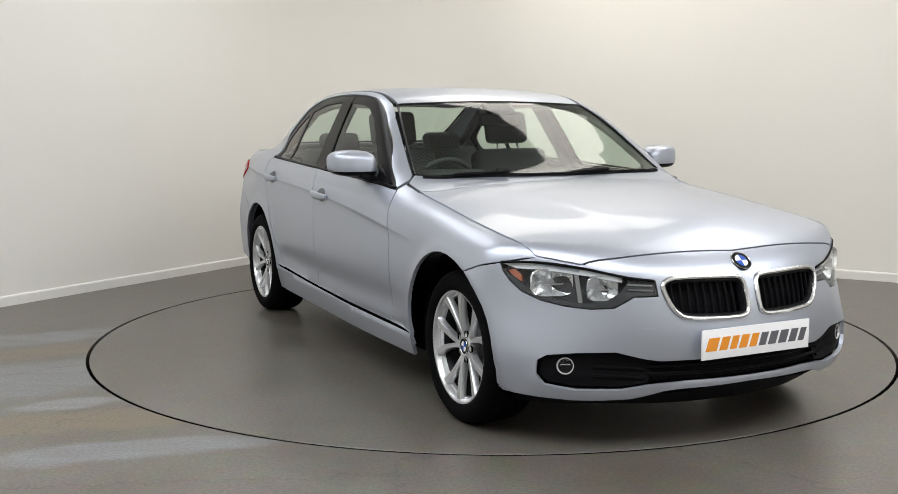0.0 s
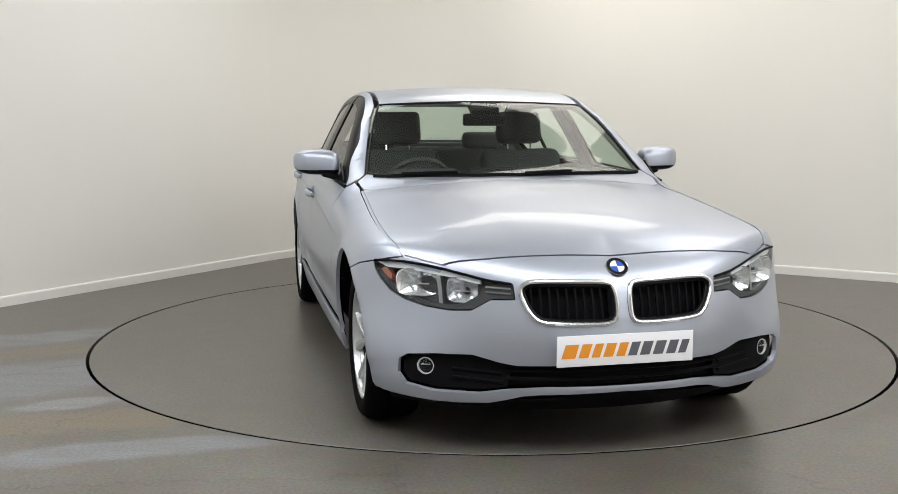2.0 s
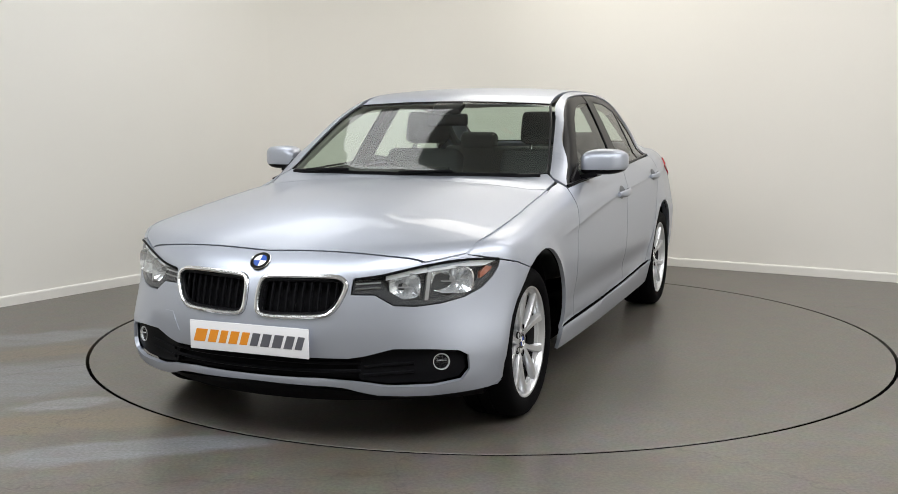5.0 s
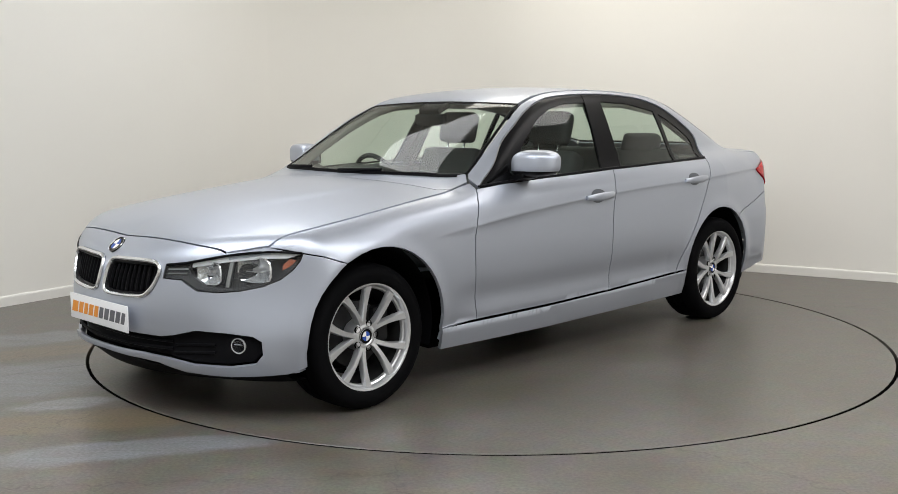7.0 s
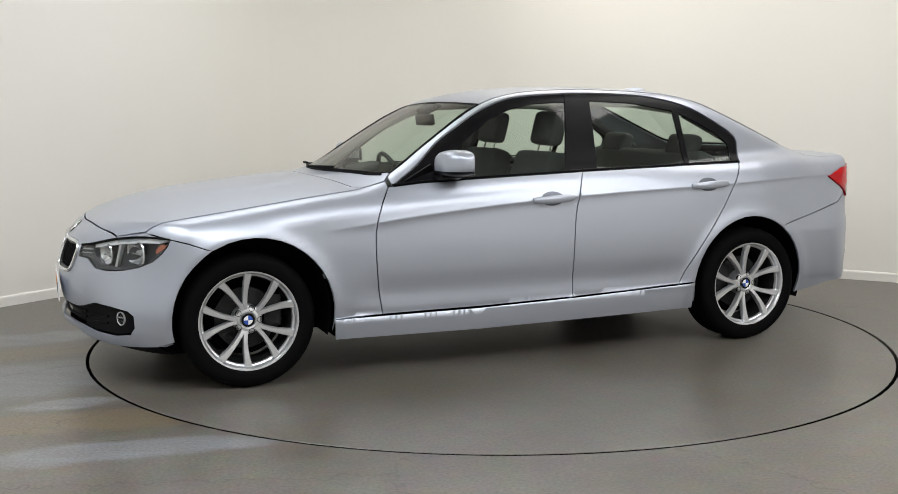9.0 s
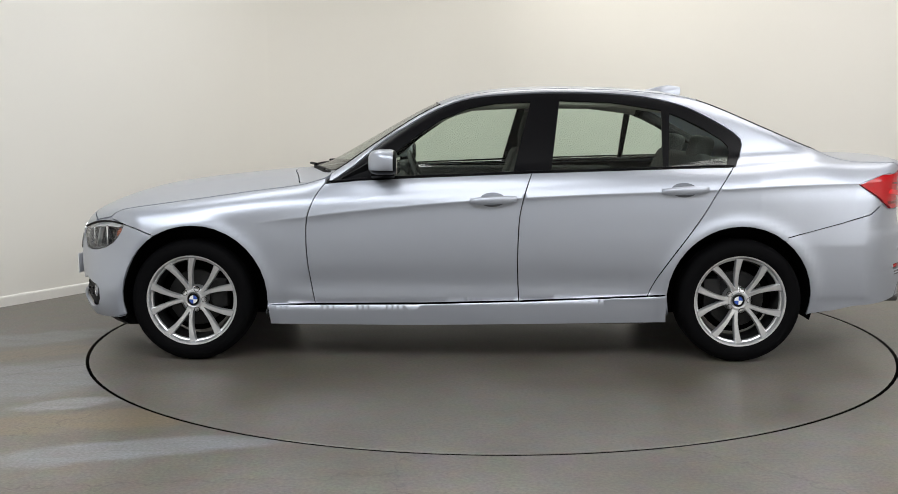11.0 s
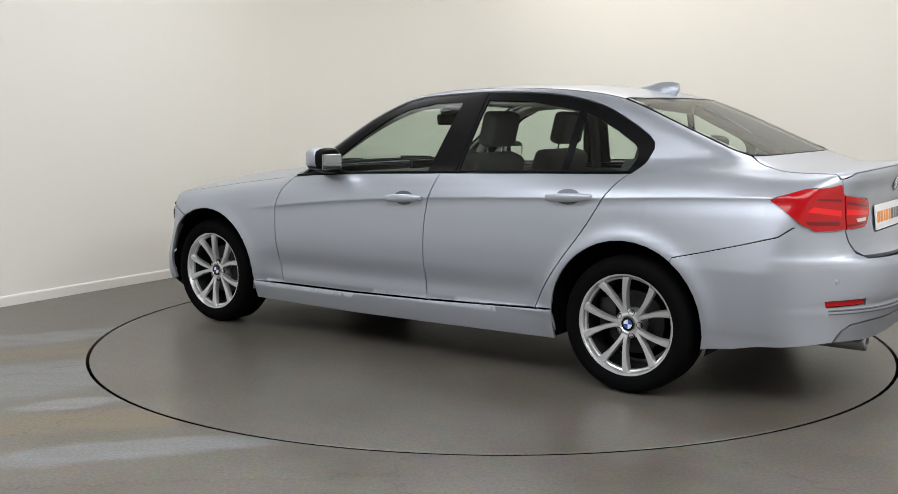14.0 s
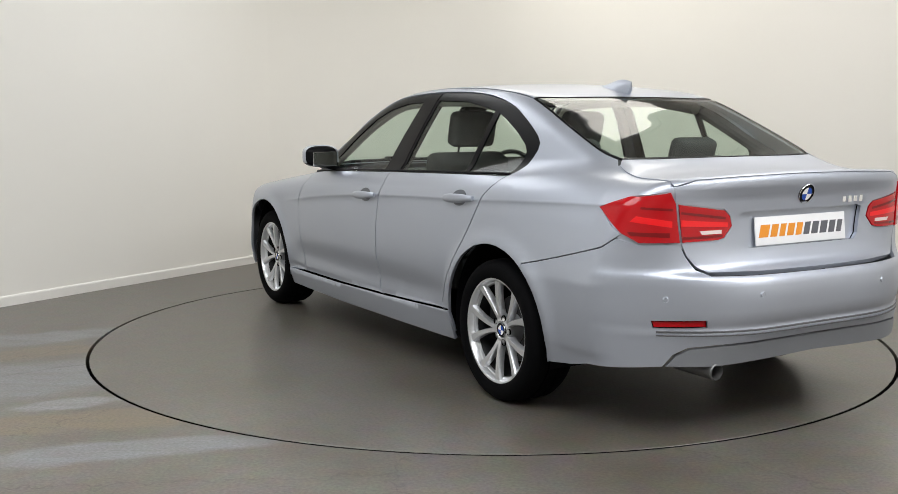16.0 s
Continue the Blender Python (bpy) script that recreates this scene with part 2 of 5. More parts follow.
def room():
    far_u, far_v = 11.5, 9.0
    c0, c1 = CORNER, CORNER + U * far_u
    c2, c3 = CORNER + V * far_v, CORNER + U * far_u + V * far_v
    # floor with a round pit for the platform
    n = 128
    ro = R_DISC + 0.018
    ring = [(ro * math.cos(2 * math.pi * k / n), ro * math.sin(2 * math.pi * k / n)) for k in range(n)]
    outer = [(c0 - U * .3 - V * .3), (c1 + U * .3 - V * .3), (c3 + U * .3 + V * .3), (c2 - U * .3 + V * .3)]
    vs = [Vector((p.x, p.y)) for p in outer] + [Vector(p) for p in ring]
    es = [(k, (k + 1) % 4) for k in range(4)] + [(4 + k, 4 + (k + 1) % n) for k in range(n)]
    v2, _, f2, *_ = delaunay_2d_cdt(vs, es, [], 0, 1e-6)
    faces = [f for f in f2 if sum((v2[i] for i in f), Vector((0, 0))).length / len(f) > ro * 0.995]
    verts = [(v.x, v.y, 0.0) for v in v2]
    faces = [f for f in faces if not all(abs(v2[i].length - ro) < 0.01 for i in f)]
    k0 = len(verts)
    verts += [(x, y, 0) for x, y in ring] + [(x, y, -0.12) for x, y in ring]
    faces = [tuple(f) for f in faces] + [(k0 + k, k0 + (k + 1) % n, k0 + n + (k + 1) % n, k0 + n + k) for k in range(n)]
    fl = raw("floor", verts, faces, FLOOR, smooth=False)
    tagged(fl, "grey-brown sealed concrete floor with pale worn streaks and a painted highlight", "floor", kind="structure")
    bm = bmesh.new()
    bmesh.ops.create_circle(bm, cap_ends=True, radius=R_DISC + 0.08, segments=96)
    bmesh.ops.translate(bm, vec=(0, 0, -0.119), verts=bm.verts)
    pit = part("floor_pit", bm, GAP, smooth=False)
    tagged(pit, "dark bottom of the platform pit", "floor", kind="structure")

    def wall(name, a, b, out, label):
        d = (b - a).normalized()
        mid, ln = (a + b) / 2 + out * 0.1, (b - a).length + 0.2
        m = Matrix.Translation((mid.x, mid.y, CEIL / 2)) @ Matrix.Rotation(math.atan2(d.y, d.x), 4, "Z")
        ob = part(name, box_bm(ln, 0.2, CEIL, m=m), WALL, smooth=False)
        tagged(ob, label, "wall", kind="structure")

    rad = 1.5      # the two seen walls run into one another in a wide curve
    a0, b0 = c0 + U * rad, c0 + V * rad
    hub = c0 + U * rad + V * rad
    wall("wall_west", a0, c1, -V, "plain cream painted wall with white skirting")
    wall("wall_north", b0, c2, -U, "plain cream painted wall with white skirting")
    wall("wall_east", c2, c3, V, "plain cream painted wall")
    wall("wall_south", c1, c3, U, "plain cream painted wall")
    arc = []
    for k in range(41):
        t = math.pi / 2 * k / 40
        arc.append((-V * math.cos(t) - U * math.sin(t)).normalized())
    vs, fs = [], []
    for d in arc:
        for r, z in ((rad, 0), (rad, CEIL), (rad + 0.2, CEIL), (rad + 0.2, 0)):
            vs.append((hub.x + d.x * r, hub.y + d.y * r, z))
    for k in range(40):
        fs += [(4 * k + j, 4 * k + 4 + j, 4 * k + 4 + (j + 1) % 4, 4 * k + (j + 1) % 4) for j in range(4)]
    tagged(raw("wall_corner", vs, fs, WALL, smooth=False), "smoothly curved cream painted corner of the studio", "wall", kind="structure")
    for p in bpy.data.objects["wall_corner"].data.polygons:
        p.use_smooth = True
    bpy.data.objects["wall_corner"].data.set_sharp_from_angle(angle=radians(40))
    prof = [(0.0, 0.0), (0.014, 0.0), (0.014, 0.058), (0.011, 0.066), (0.004, 0.070), (0.0, 0.070)]
    runs = [[(a0, V), (c1, V)], [(b0, U), (c2, U)], [(c2, -V), (c3, -V)], [(c1, -U), (c3, -U)], [(hub + d * rad, -d) for d in arc]]
    for run in runs:
        bm = bmesh.new()
        ends = [[bm.verts.new((p.x + inn.x * o, p.y + inn.y * o, z)) for o, z in prof] for p, inn in run]
        for e0, e1 in zip(ends, ends[1:]):
            for k in range(len(prof)):
                bm.faces.new((e0[k], e0[(k + 1) % 6], e1[(k + 1) % 6], e1[k]))
        bmesh.ops.recalc_face_normals(bm, faces=bm.faces)
        tagged(part("baseboard", bm, SKIRT, smooth=False), "low white painted skirting board", "skirting", kind="structure")
    mid = (c0 + c3) / 2
    m = Matrix.Translation((mid.x, mid.y, CEIL + 0.1)) @ Matrix.Rotation(math.atan2(V.y, V.x), 4, "Z")
    tagged(part("ceiling", box_bm(far_v + 0.4, far_u + 0.4, 0.2, m=m), CEILING, smooth=False), "plain white painted ceiling", "ceiling", kind="structure")
    # bodies of the unseen panels, glowing faces included
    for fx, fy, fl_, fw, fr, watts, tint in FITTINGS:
        t = thing("unseen_ceiling_light", "unseen ceiling light panel, the large ones added as fill", "lamp", "studio ceiling lights", pose(fx, fy, CEIL, 0, 0, fr))
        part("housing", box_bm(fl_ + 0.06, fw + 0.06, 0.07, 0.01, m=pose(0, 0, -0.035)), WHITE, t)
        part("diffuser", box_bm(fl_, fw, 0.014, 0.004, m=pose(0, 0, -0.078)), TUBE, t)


room()


def build_platform():
    t = thing("turntable", "round flush concrete-topped turning platform", "turntable")
    bm = lathe_bm([(0.0001, 0.0), (1.0, 0.0), (R_DISC - 0.002, 0.0), (R_DISC, -0.002)], 128, Matrix.Rotation(radians(90), 4, "X"))
    part("top_plate", bm, DISC, t)
    bm = lathe_bm([(0.0, -0.11), (R_DISC - 0.01, -0.11), (R_DISC - 0.01, -0.115), (0.0, -0.115)], 64, Matrix.Rotation(radians(90), 4, "X"))
    part("base_plate", bm, STEEL, t)
    # side of the disc coloured black so the ring gap stays dark
    bm = lathe_bm([(R_DISC, -0.002), (R_DISC, -0.11)], 128, Matrix.Rotation(radians(90), 4, "X"))
    part("rim", bm, GAP, t, "platform edge, blackened to stand for the shade in the gap")
    return t


turntable = build_platform()


# ---- car body: one smooth solid, x ahead, y to its left, z up ----
def curve(pairs):
    """Smooth curve through (s, value) pairs."""
    xs = np.array([p[0] for p in pairs], float)
    ys = np.array([p[1] for p in pairs], float)
    d = np.diff(ys) / np.diff(xs)
    m = np.concatenate([[d[0]], np.where(d[:-1] * d[1:] > 0, 2 * d[:-1] * d[1:] / (d[:-1] + d[1:] + 1e-12), 0), [d[-1]]])

    def f(x):
        x = np.asarray(x, float)
        xc = np.clip(x, xs[0], xs[-1])
        i = np.clip(np.searchsorted(xs, xc) - 1, 0, len(xs) - 2)
        h = xs[i + 1] - xs[i]
        t = (xc - xs[i]) / h
        y = ((2 * t**3 - 3 * t**2 + 1) * ys[i] + (t**3 - 2 * t**2 + t) * h * m[i] + (3 * t**2 - 2 * t**3) * ys[i + 1] + (t**3 - t**2) * h * m[i + 1])
        return y + np.where(x < xs[0], (x - xs[0]) * m[0], 0) + np.where(x > xs[-1], (x - xs[-1]) * m[-1], 0)

    return f


half_width = curve([(-2.5, .80), (-2.2, .843), (-1.8, .873), (-1.4, .892), (-.9, .898), (0, .9), (.6, .9), (1.0, .896), (1.4, .9), (1.7, .885), (1.9, .862), (2.2, .82)])
tuck = curve([(.15, .07), (.2, .05), (.27, .035), (.305, .030), (.34, .020), (.42, .010), (.52, .003), (.62, .0), (.72, .003), (.82, .010), (.9, .026), (.95, .042), (1.0, .064), (1.1, .12)])
swage_z = curve([(-2.3, .915), (-1.95, .91), (-1.6, .90), (-1.19, .88), (-.63, .86), (-.06, .83), (.53, .78), (.83, .745), (1.2, .70)])
top_z = curve([(-2.45, 1.03), (-2.3, 1.036), (-2.1, 1.034), (-1.95, 1.042), (-1.8, 1.06), (-1.3, 1.045), (-.5, 1.03), (.2, 1.01), (.6, .985), (.9, .958), (.99, .950), (1.14, .935), (1.32, .917), (1.5, .897), (1.69, .872), (1.88, .825), (2.03, .762), (2.10, .72), (2.17, .65), (2.25, .5)])
rough_top = top_z
TOP_S = np.arange(-2.6, 2.5, 0.01)
KERNEL = np.exp(-(np.arange(-24, 25) / 10.0) ** 2)
EVEN = np.convolve(np.pad(rough_top(TOP_S), 24, mode="edge"), KERNEL / KERNEL.sum(), mode="valid")


def top_z(x):
    """The bonnet's ridge line evened out, the rest of the belt as it is."""
    k = np.clip((np.asarray(x, float) - 0.55) / 0.25, 0, 1) * np.clip((2.0 - np.asarray(x, float)) / 0.2, 0, 1)
    return rough_top(x) * (1 - k) + np.interp(x, TOP_S, EVEN) * k


top_crown = curve([(-2.4, .018), (-1.8, .03), (-.5, .035), (.5, .05), (1.0, .055), (1.6, .065), (2.1, .06)])
nose_x = curve([(.1, 2.08), (.2, 2.13), (.24, 2.165), (.28, 2.18), (.33, 2.165), (.38, 2.178), (.46, 2.186), (.52, 2.18), (.58, 2.165), (.64, 2.142), (.69, 2.115), (.73, 2.075), (.78, 2.0)])
tail_x = curve([(.1, -2.3), (.2, -2.34), (.30, -2.385), (.36, -2.40), (.405, -2.415), (.43, -2.435), (.455, -2.425), (.5, -2.445), (.58, -2.450), (.63, -2.445), (.655, -2.425), (.672, -2.375), (.70, -2.345), (.76, -2.325), (.85, -2.318), (.93, -2.325), (.99, -2.345), (1.03, -2.35), (1.1, -2.35)])
roof_z = curve([(-2.2, .93), (-2.05, 1.005), (-1.91, 1.072), (-1.85, 1.098), (-1.7, 1.165), (-1.55, 1.23), (-1.39, 1.302), (-1.3, 1.338), (-1.2, 1.368), (-1.08, 1.392), (-.94, 1.408), (-.75, 1.42), (-.5, 1.424), (-.31, 1.419), (-.15, 1.406), (.02, 1.376), (.18, 1.318), (.34, 1.236), (.6, 1.09), (.86, .945), (1.1, .81)])
belt_y = curve([(-2.3, .56), (-2.0, .63), (-1.8, .675), (-1.4, .748), (-1.0, .80), (-.5, .828), (0, .83), (.5, .812), (.7, .785), (1.0, .74)])


def smax(a, b, k):
    h = np.maximum(k - np.abs(a - b), 0) / k
    return np.maximum(a, b) + h * h * k / 4


def field(x, y, z):
    """Negative inside the body."""
    x, y, z = np.broadcast_arrays(np.asarray(x, float), np.asarray(y, float), np.asarray(z, float))
    w = np.abs(y)
    d = z - swage_z(x)
    fade = np.clip((1.05 - x) / 0.35, 0, 1) * np.clip((x + 2.3) / 0.3, 0, 1)
    ridge = 0.0095 * fade * np.where(d > 0, np.exp(-d / 0.05), np.exp(d / 0.016))
    low = -0.015 * np.exp(-((z - 0.41) / 0.07) ** 2) * np.clip((1.0 - np.abs(x + 0.05)) / 0.2, 0, 1)
    flare = 0
    for cx in (1.385, -1.405):
        rr = np.hypot(x - cx, z - 0.32)
        flare = flare + 0.014 * np.exp(-((rr - 0.385) / 0.045) ** 2) * np.clip((z - 0.1) / 0.2, 0, 1)
    sill = 0.014 / (1 + np.exp(np.clip((z - (np.interp(x, [-1.035, -.94, -.35, .24, .752, .995], [.349, .344, .319, .3035, .301, .299]) + .001)) / 0.0015, -40, 40))) * np.clip((1.06 - np.abs(x)) / 0.12, 0, 1)
    taper = 0.05 * np.clip((-1.5 - x) / 0.5, 0, 1) * np.clip((z - 0.6) / 0.3, 0, 1.2)
    side = w - (half_width(x) - taper - tuck(z) + ridge + low + flare + sill)
    crease = 0.006 / (1 + np.exp(-(0.30 + 0.16 * (2.0 - x) - w) / 0.017)) * np.clip((x - 0.9) / 0.2, 0, 1) * np.clip((2.1 - x) / 0.6, 0, 1)
    top = z - (top_z(x) + crease - top_crown(x) * (w / 0.7) ** 2)
    sweep = 0.668 * w ** 2.49
    ramp = np.clip((w - 0.48) / 0.32, 0, 1)
    corner = 0.075 * ramp * ramp * (3 - 2 * ramp) * np.exp(-((z - 0.33) / 0.17) ** 2)
    front = x - (2.18 + (nose_x(z) - 2.18) * np.clip(1 - 0.8 * w / 0.83, 0.1, 1) - sweep + corner)
    turn = np.clip((w - 0.28) / 0.48, 0, 1)
    rear = (-2.37 + (tail_x(z) + 2.37) * (1 - 0.86 * turn * turn * (3 - 2 * turn)) + 0.64 * w ** 4.5) - x
    lower = smax(side, top, 0.10)
    lower = smax(lower, front, 0.045)
    lower = smax(lower, rear, 0.045)
    bow = np.where(x > -0.5, 0.05 + 0.06 * np.clip((x - 0.25) / 0.35, 0, 1), 0.04) * np.clip(np.abs(x + 0.5) / 0.7, 0, 1)
    xs = x + np.where(x > -0.5, 1, -1) * bow * (w / 0.65) ** 2
    lid = (z - (roof_z(xs) - 0.03 * (w / 0.6) ** 2 * np.clip(1.2 - np.abs(x + 0.5), 0.2, 1))) * 0.9
    h = z - 0.97
    pane = (w - (belt_y(x) - 0.44 * h - 0.22 * h * np.abs(h))) * 0.9
    cab = smax(smax(pane, lid, 0.055), (0.929 - 0.0375 * x) - z, 0.03)
    return -smax(-lower, -cab, 0.05)


def solve_from(p, way, reach):
    """First meeting of rays p + s * way with the body, p (n, 3)."""
    p, way = np.atleast_2d(p).astype(float), np.asarray(way, float)
    s = np.linspace(0, reach, 90)
    q = p[:, None, :] + s[None, :, None] * (way[:, None, :] if way.ndim == 2 else way)
    f = field(q[..., 0], q[..., 1], q[..., 2])
    inside = f < 0
    hit = inside.any(1)
    k = np.where(hit, inside.argmax(1), np.abs(f).argmin(1))
    lo, hi = s[np.maximum(k - 1, 0)], s[k]
    for _ in range(22):
        mid = (lo + hi) / 2
        c = p + mid[:, None] * way
        ins = field(c[:, 0], c[:, 1], c[:, 2]) < 0
        hi, lo = np.where(ins, mid, hi), np.where(ins, lo, mid)
    return p + hi[:, None] * way


def gradient(p):
    e = 1.5e-3
    g = np.stack([field(p[:, 0] + e, p[:, 1], p[:, 2]) - field(p[:, 0] - e, p[:, 1], p[:, 2]),
                  field(p[:, 0], p[:, 1] + e, p[:, 2]) - field(p[:, 0], p[:, 1] - e, p[:, 2]),
                  field(p[:, 0], p[:, 1], p[:, 2] + e) - field(p[:, 0], p[:, 1], p[:, 2] - e)], 1)
    return g / (np.linalg.norm(g, axis=1, keepdims=True) + 1e-12)


XF, XR = 1.2, -1.4        # axes of the round domains of nose and tail


def to3(kind, uv):
    """Places on the body from flat coordinates. s, q: (x, z) from the left and the right side; t: (x, y) from above; f, r: (y, z) from ahead, behind;
    n, b: (turn * 0.95, z) about the nose's and the tail's axis."""
    uv = np.atleast_2d(uv).astype(float)
    a, c = uv[:, 0], uv[:, 1]
    o = np.zeros_like(a)
    if kind == "s":
        return solve_from(np.stack([a, o + 1.15, c], 1), (0, -1, 0), 1.15)
    if kind == "q":
        return solve_from(np.stack([a, o + 1.15, c], 1), (0, -1, 0), 1.15) * (1, -1, 1)
    if kind == "t":
        return solve_from(np.stack([a, c, o + 1.6], 1), (0, 0, -1), 1.3)
    if kind == "f":
        return solve_from(np.stack([o + 2.4, a, c], 1), (-1, 0, 0), 1.4)
    if kind == "r":
        return solve_from(np.stack([o - 2.6, a, c], 1), (1, 0, 0), 1.4)
    x0, sg = (XF, 1) if kind == "n" else (XR, -1)
    t = a / 0.95
    way = np.stack([-sg * np.cos(t), -np.sin(t), o], 1)
    return solve_from(np.stack([x0 + o, o, c], 1) - 1.35 * way, way, 1.3)


def to2(kind, p):
    p = np.atleast_2d(p)
    if kind == "s":
        return p[:, [0, 2]]
    if kind == "t":
        return p[:, [0, 1]]
    if kind in "fr":
        return p[:, [1, 2]]
    x0, sg = (XF, 1) if kind == "n" else (XR, -1)
    return np.stack([0.95 * np.arctan2(p[:, 1], sg * (p[:, 0] - x0)), p[:, 2]], 1)


# ---- panels laid on the body ----
def outline(kind, spec, step=0.025, mirror=False):
    """Flat outline, in domain kind, of a closed row of points (domain, a, b); edges between points of one domain follow that domain."""
    pts = []
    for (k0, a0, b0), (k1, a1, b1) in zip(spec, spec[1:] + spec[:1]):
        n = max(1, int(math.hypot(a1 - a0, b1 - b0) / step))
        if k0 == k1:
            uv = [(a0 + (a1 - a0) * i / n, b0 + (b1 - b0) * i / n) for i in range(n)]
            pts.append(to2(kind, to3(k0, uv)) if k0 != kind else np.array(uv, float))
        else:
            p, q = to2(kind, to3(k0, [(a0, b0)]))[0], to2(kind, to3(k1, [(a1, b1)]))[0]
            n = max(1, int(np.linalg.norm(q - p) / step))
            pts.append(np.array([p + (q - p) * i / n for i in range(n)]))
    return np.concatenate(pts)


def both(spec):
    """A half outline from the centre line and its mirror image (y to -y), for whole-width panels."""
    def flip(s):
        k, a, b = s
        if k == "s":
            return ("q", a, b)
        return (k, a, -b) if k == "t" else (k, -a, b)
    other = [flip(s) for s in reversed(spec) if s[0] == "s" or abs(s[2] if s[0] == "t" else s[1]) > 1e-6]
    return spec + other


def inside(poly, p):
    x, y = p[:, 0][:, None], p[:, 1][:, None]
    x0, y0 = poly[:, 0][None], poly[:, 1][None]
    x1, y1 = np.roll(poly[:, 0], -1)[None], np.roll(poly[:, 1], -1)[None]
    c = ((y0 > y) != (y1 > y)) & (x < (x1 - x0) * (y - y0) / (y1 - y0 + 1e-15) + x0)
    return c.sum(1) % 2 == 1


def shrink(poly, d):
    """Pull an outline inwards by d."""
    a = np.roll(poly, 1, 0)
    b = np.roll(poly, -1, 0)
    t = b - a
    t /= np.linalg.norm(t, axis=1, keepdims=True) + 1e-9
    n = np.stack([-t[:, 1], t[:, 0]], 1)
    area = np.sum(poly[:, 0] * np.roll(poly[:, 1], -1) - np.roll(poly[:, 0], -1) * poly[:, 1])
    return poly + (d if area > 0 else -d) * n


def lay(kind, poly, holes=(), step=0.03, gap=0.0027, lift=0.0, skirt=0.016, sign=1):
    """Vertices, faces and normals of a panel over the outline poly, with a folded edge."""
    poly = shrink(np.asarray(poly), gap) if gap else np.asarray(poly)
    holes = [shrink(np.asarray(h), -gap) if gap else np.asarray(h) for h in holes]
    lo, hi = poly.min(0), poly.max(0)
    gx, gy = np.meshgrid(np.arange(lo[0] + step / 2, hi[0], step), np.arange(lo[1] + step / 2, hi[1], step))
    grid = np.stack([gx.ravel(), gy.ravel()], 1)
    keep = inside(poly, grid)
    for h in holes:
        keep &= ~inside(h, grid)
    grid = grid[keep]
    if kind == "s":
        # rows that follow the crease along the doors
        def room_above(x):
            return np.where((x > -1.4) & (x < 0.74), np.interp(x, [b[0] for b in reversed(BELT)], [b[1] for b in reversed(BELT)]) - swage_z(x), 0.115)
        near = grid[:, 1] - swage_z(grid[:, 0])
        grid = grid[~((near > -0.1) & (near < room_above(grid[:, 0]) + 0.004) & (grid[:, 0] < 1.1))]
        rows = []
        xs = np.arange(lo[0], min(hi[0], 1.1), step * 0.7)
        for d in (-.09, -.068, -.05, -.036, -.022, -.012, -.005, 0):
            rows.append(np.stack([xs, swage_z(xs) + d], 1))
        for q in (.05, .11, .19, .28, .38, .48, .58, .68, .77, .85, .92, .97):
            rows.append(np.stack([xs, swage_z(xs) + q * room_above(xs)], 1))
        rows = np.concatenate(rows)
        ok = inside(poly, rows)
        for h in holes:
            ok &= ~inside(h, rows)
        grid = np.concatenate([grid, rows[ok]])
    loops = [poly, *holes]
    edge_pts = np.concatenate(loops)
    if len(grid):
        far = np.ones(len(grid), bool)
        for i in range(0, len(grid), 400):
            d2 = ((grid[i:i + 400, None] - edge_pts[None]) ** 2).sum(2).min(1)
            far[i:i + 400] = d2 > (step * 0.25) ** 2
        grid = grid[far]
    vs = [Vector(p) for p in np.concatenate([edge_pts, grid])]
    es, k = [], 0
    for lp in loops:
        es += [(k + i, k + (i + 1) % len(lp)) for i in range(len(lp))]
        k += len(lp)
    v2, e2, f2, *_ = delaunay_2d_cdt(vs, es, [], 0, 1e-5)
    v2 = np.array([(v[0], v[1]) for v in v2])
    tri = np.array([f for f in f2 if len(f) == 3])
    cen = v2[tri].mean(1)
    ok = inside(poly, cen)
    for h in holes:
        ok &= ~inside(h, cen)
    tri = tri[ok]
    used = np.unique(tri)
    remap = -np.ones(len(v2), int)
    remap[used] = np.arange(len(used))
    v2, tri = v2[used], remap[tri]
    p3 = to3(kind, v2)
    nr = gradient(p3)
    p3 = p3 + nr * lift
    # turn all faces outwards
    fn = np.cross(p3[tri[:, 1]] - p3[tri[:, 0]], p3[tri[:, 2]] - p3[tri[:, 0]])
    back = (fn * nr[tri].mean(1)).sum(1) < 0
    tri[back] = tri[back][:, ::-1]
    verts, faces, normals = p3, [tuple(t) for t in tri], nr
    if skirt:
        count = {}
        for t in faces:
            for a, b in ((t[0], t[1]), (t[1], t[2]), (t[2], t[0])):
                if (b, a) in count:
                    del count[(b, a)]
                else:
                    count[(a, b)] = 1
        add_v, add_n, base = [], [], len(verts)
        for a, b in count:
            t = verts[b] - verts[a]
            o = np.cross(t, (nr[a] + nr[b]) / 2)
            o = o / (np.linalg.norm(o) + 1e-12)
            i = base + len(add_v)
            add_v += [verts[a], verts[b], verts[b] - nr[b] * skirt, verts[a] - nr[a] * skirt]
            add_n += [o] * 4
            faces.append((i + 1, i, i + 3, i + 2))
        if add_v:
            verts, normals = np.concatenate([verts, add_v]), np.concatenate([normals, add_n])
    if sign < 0:
        verts, normals = verts * (1, -1, 1), normals * (1, -1, 1)
        faces = [tuple(reversed(f)) for f in faces]
    return verts, faces, normals


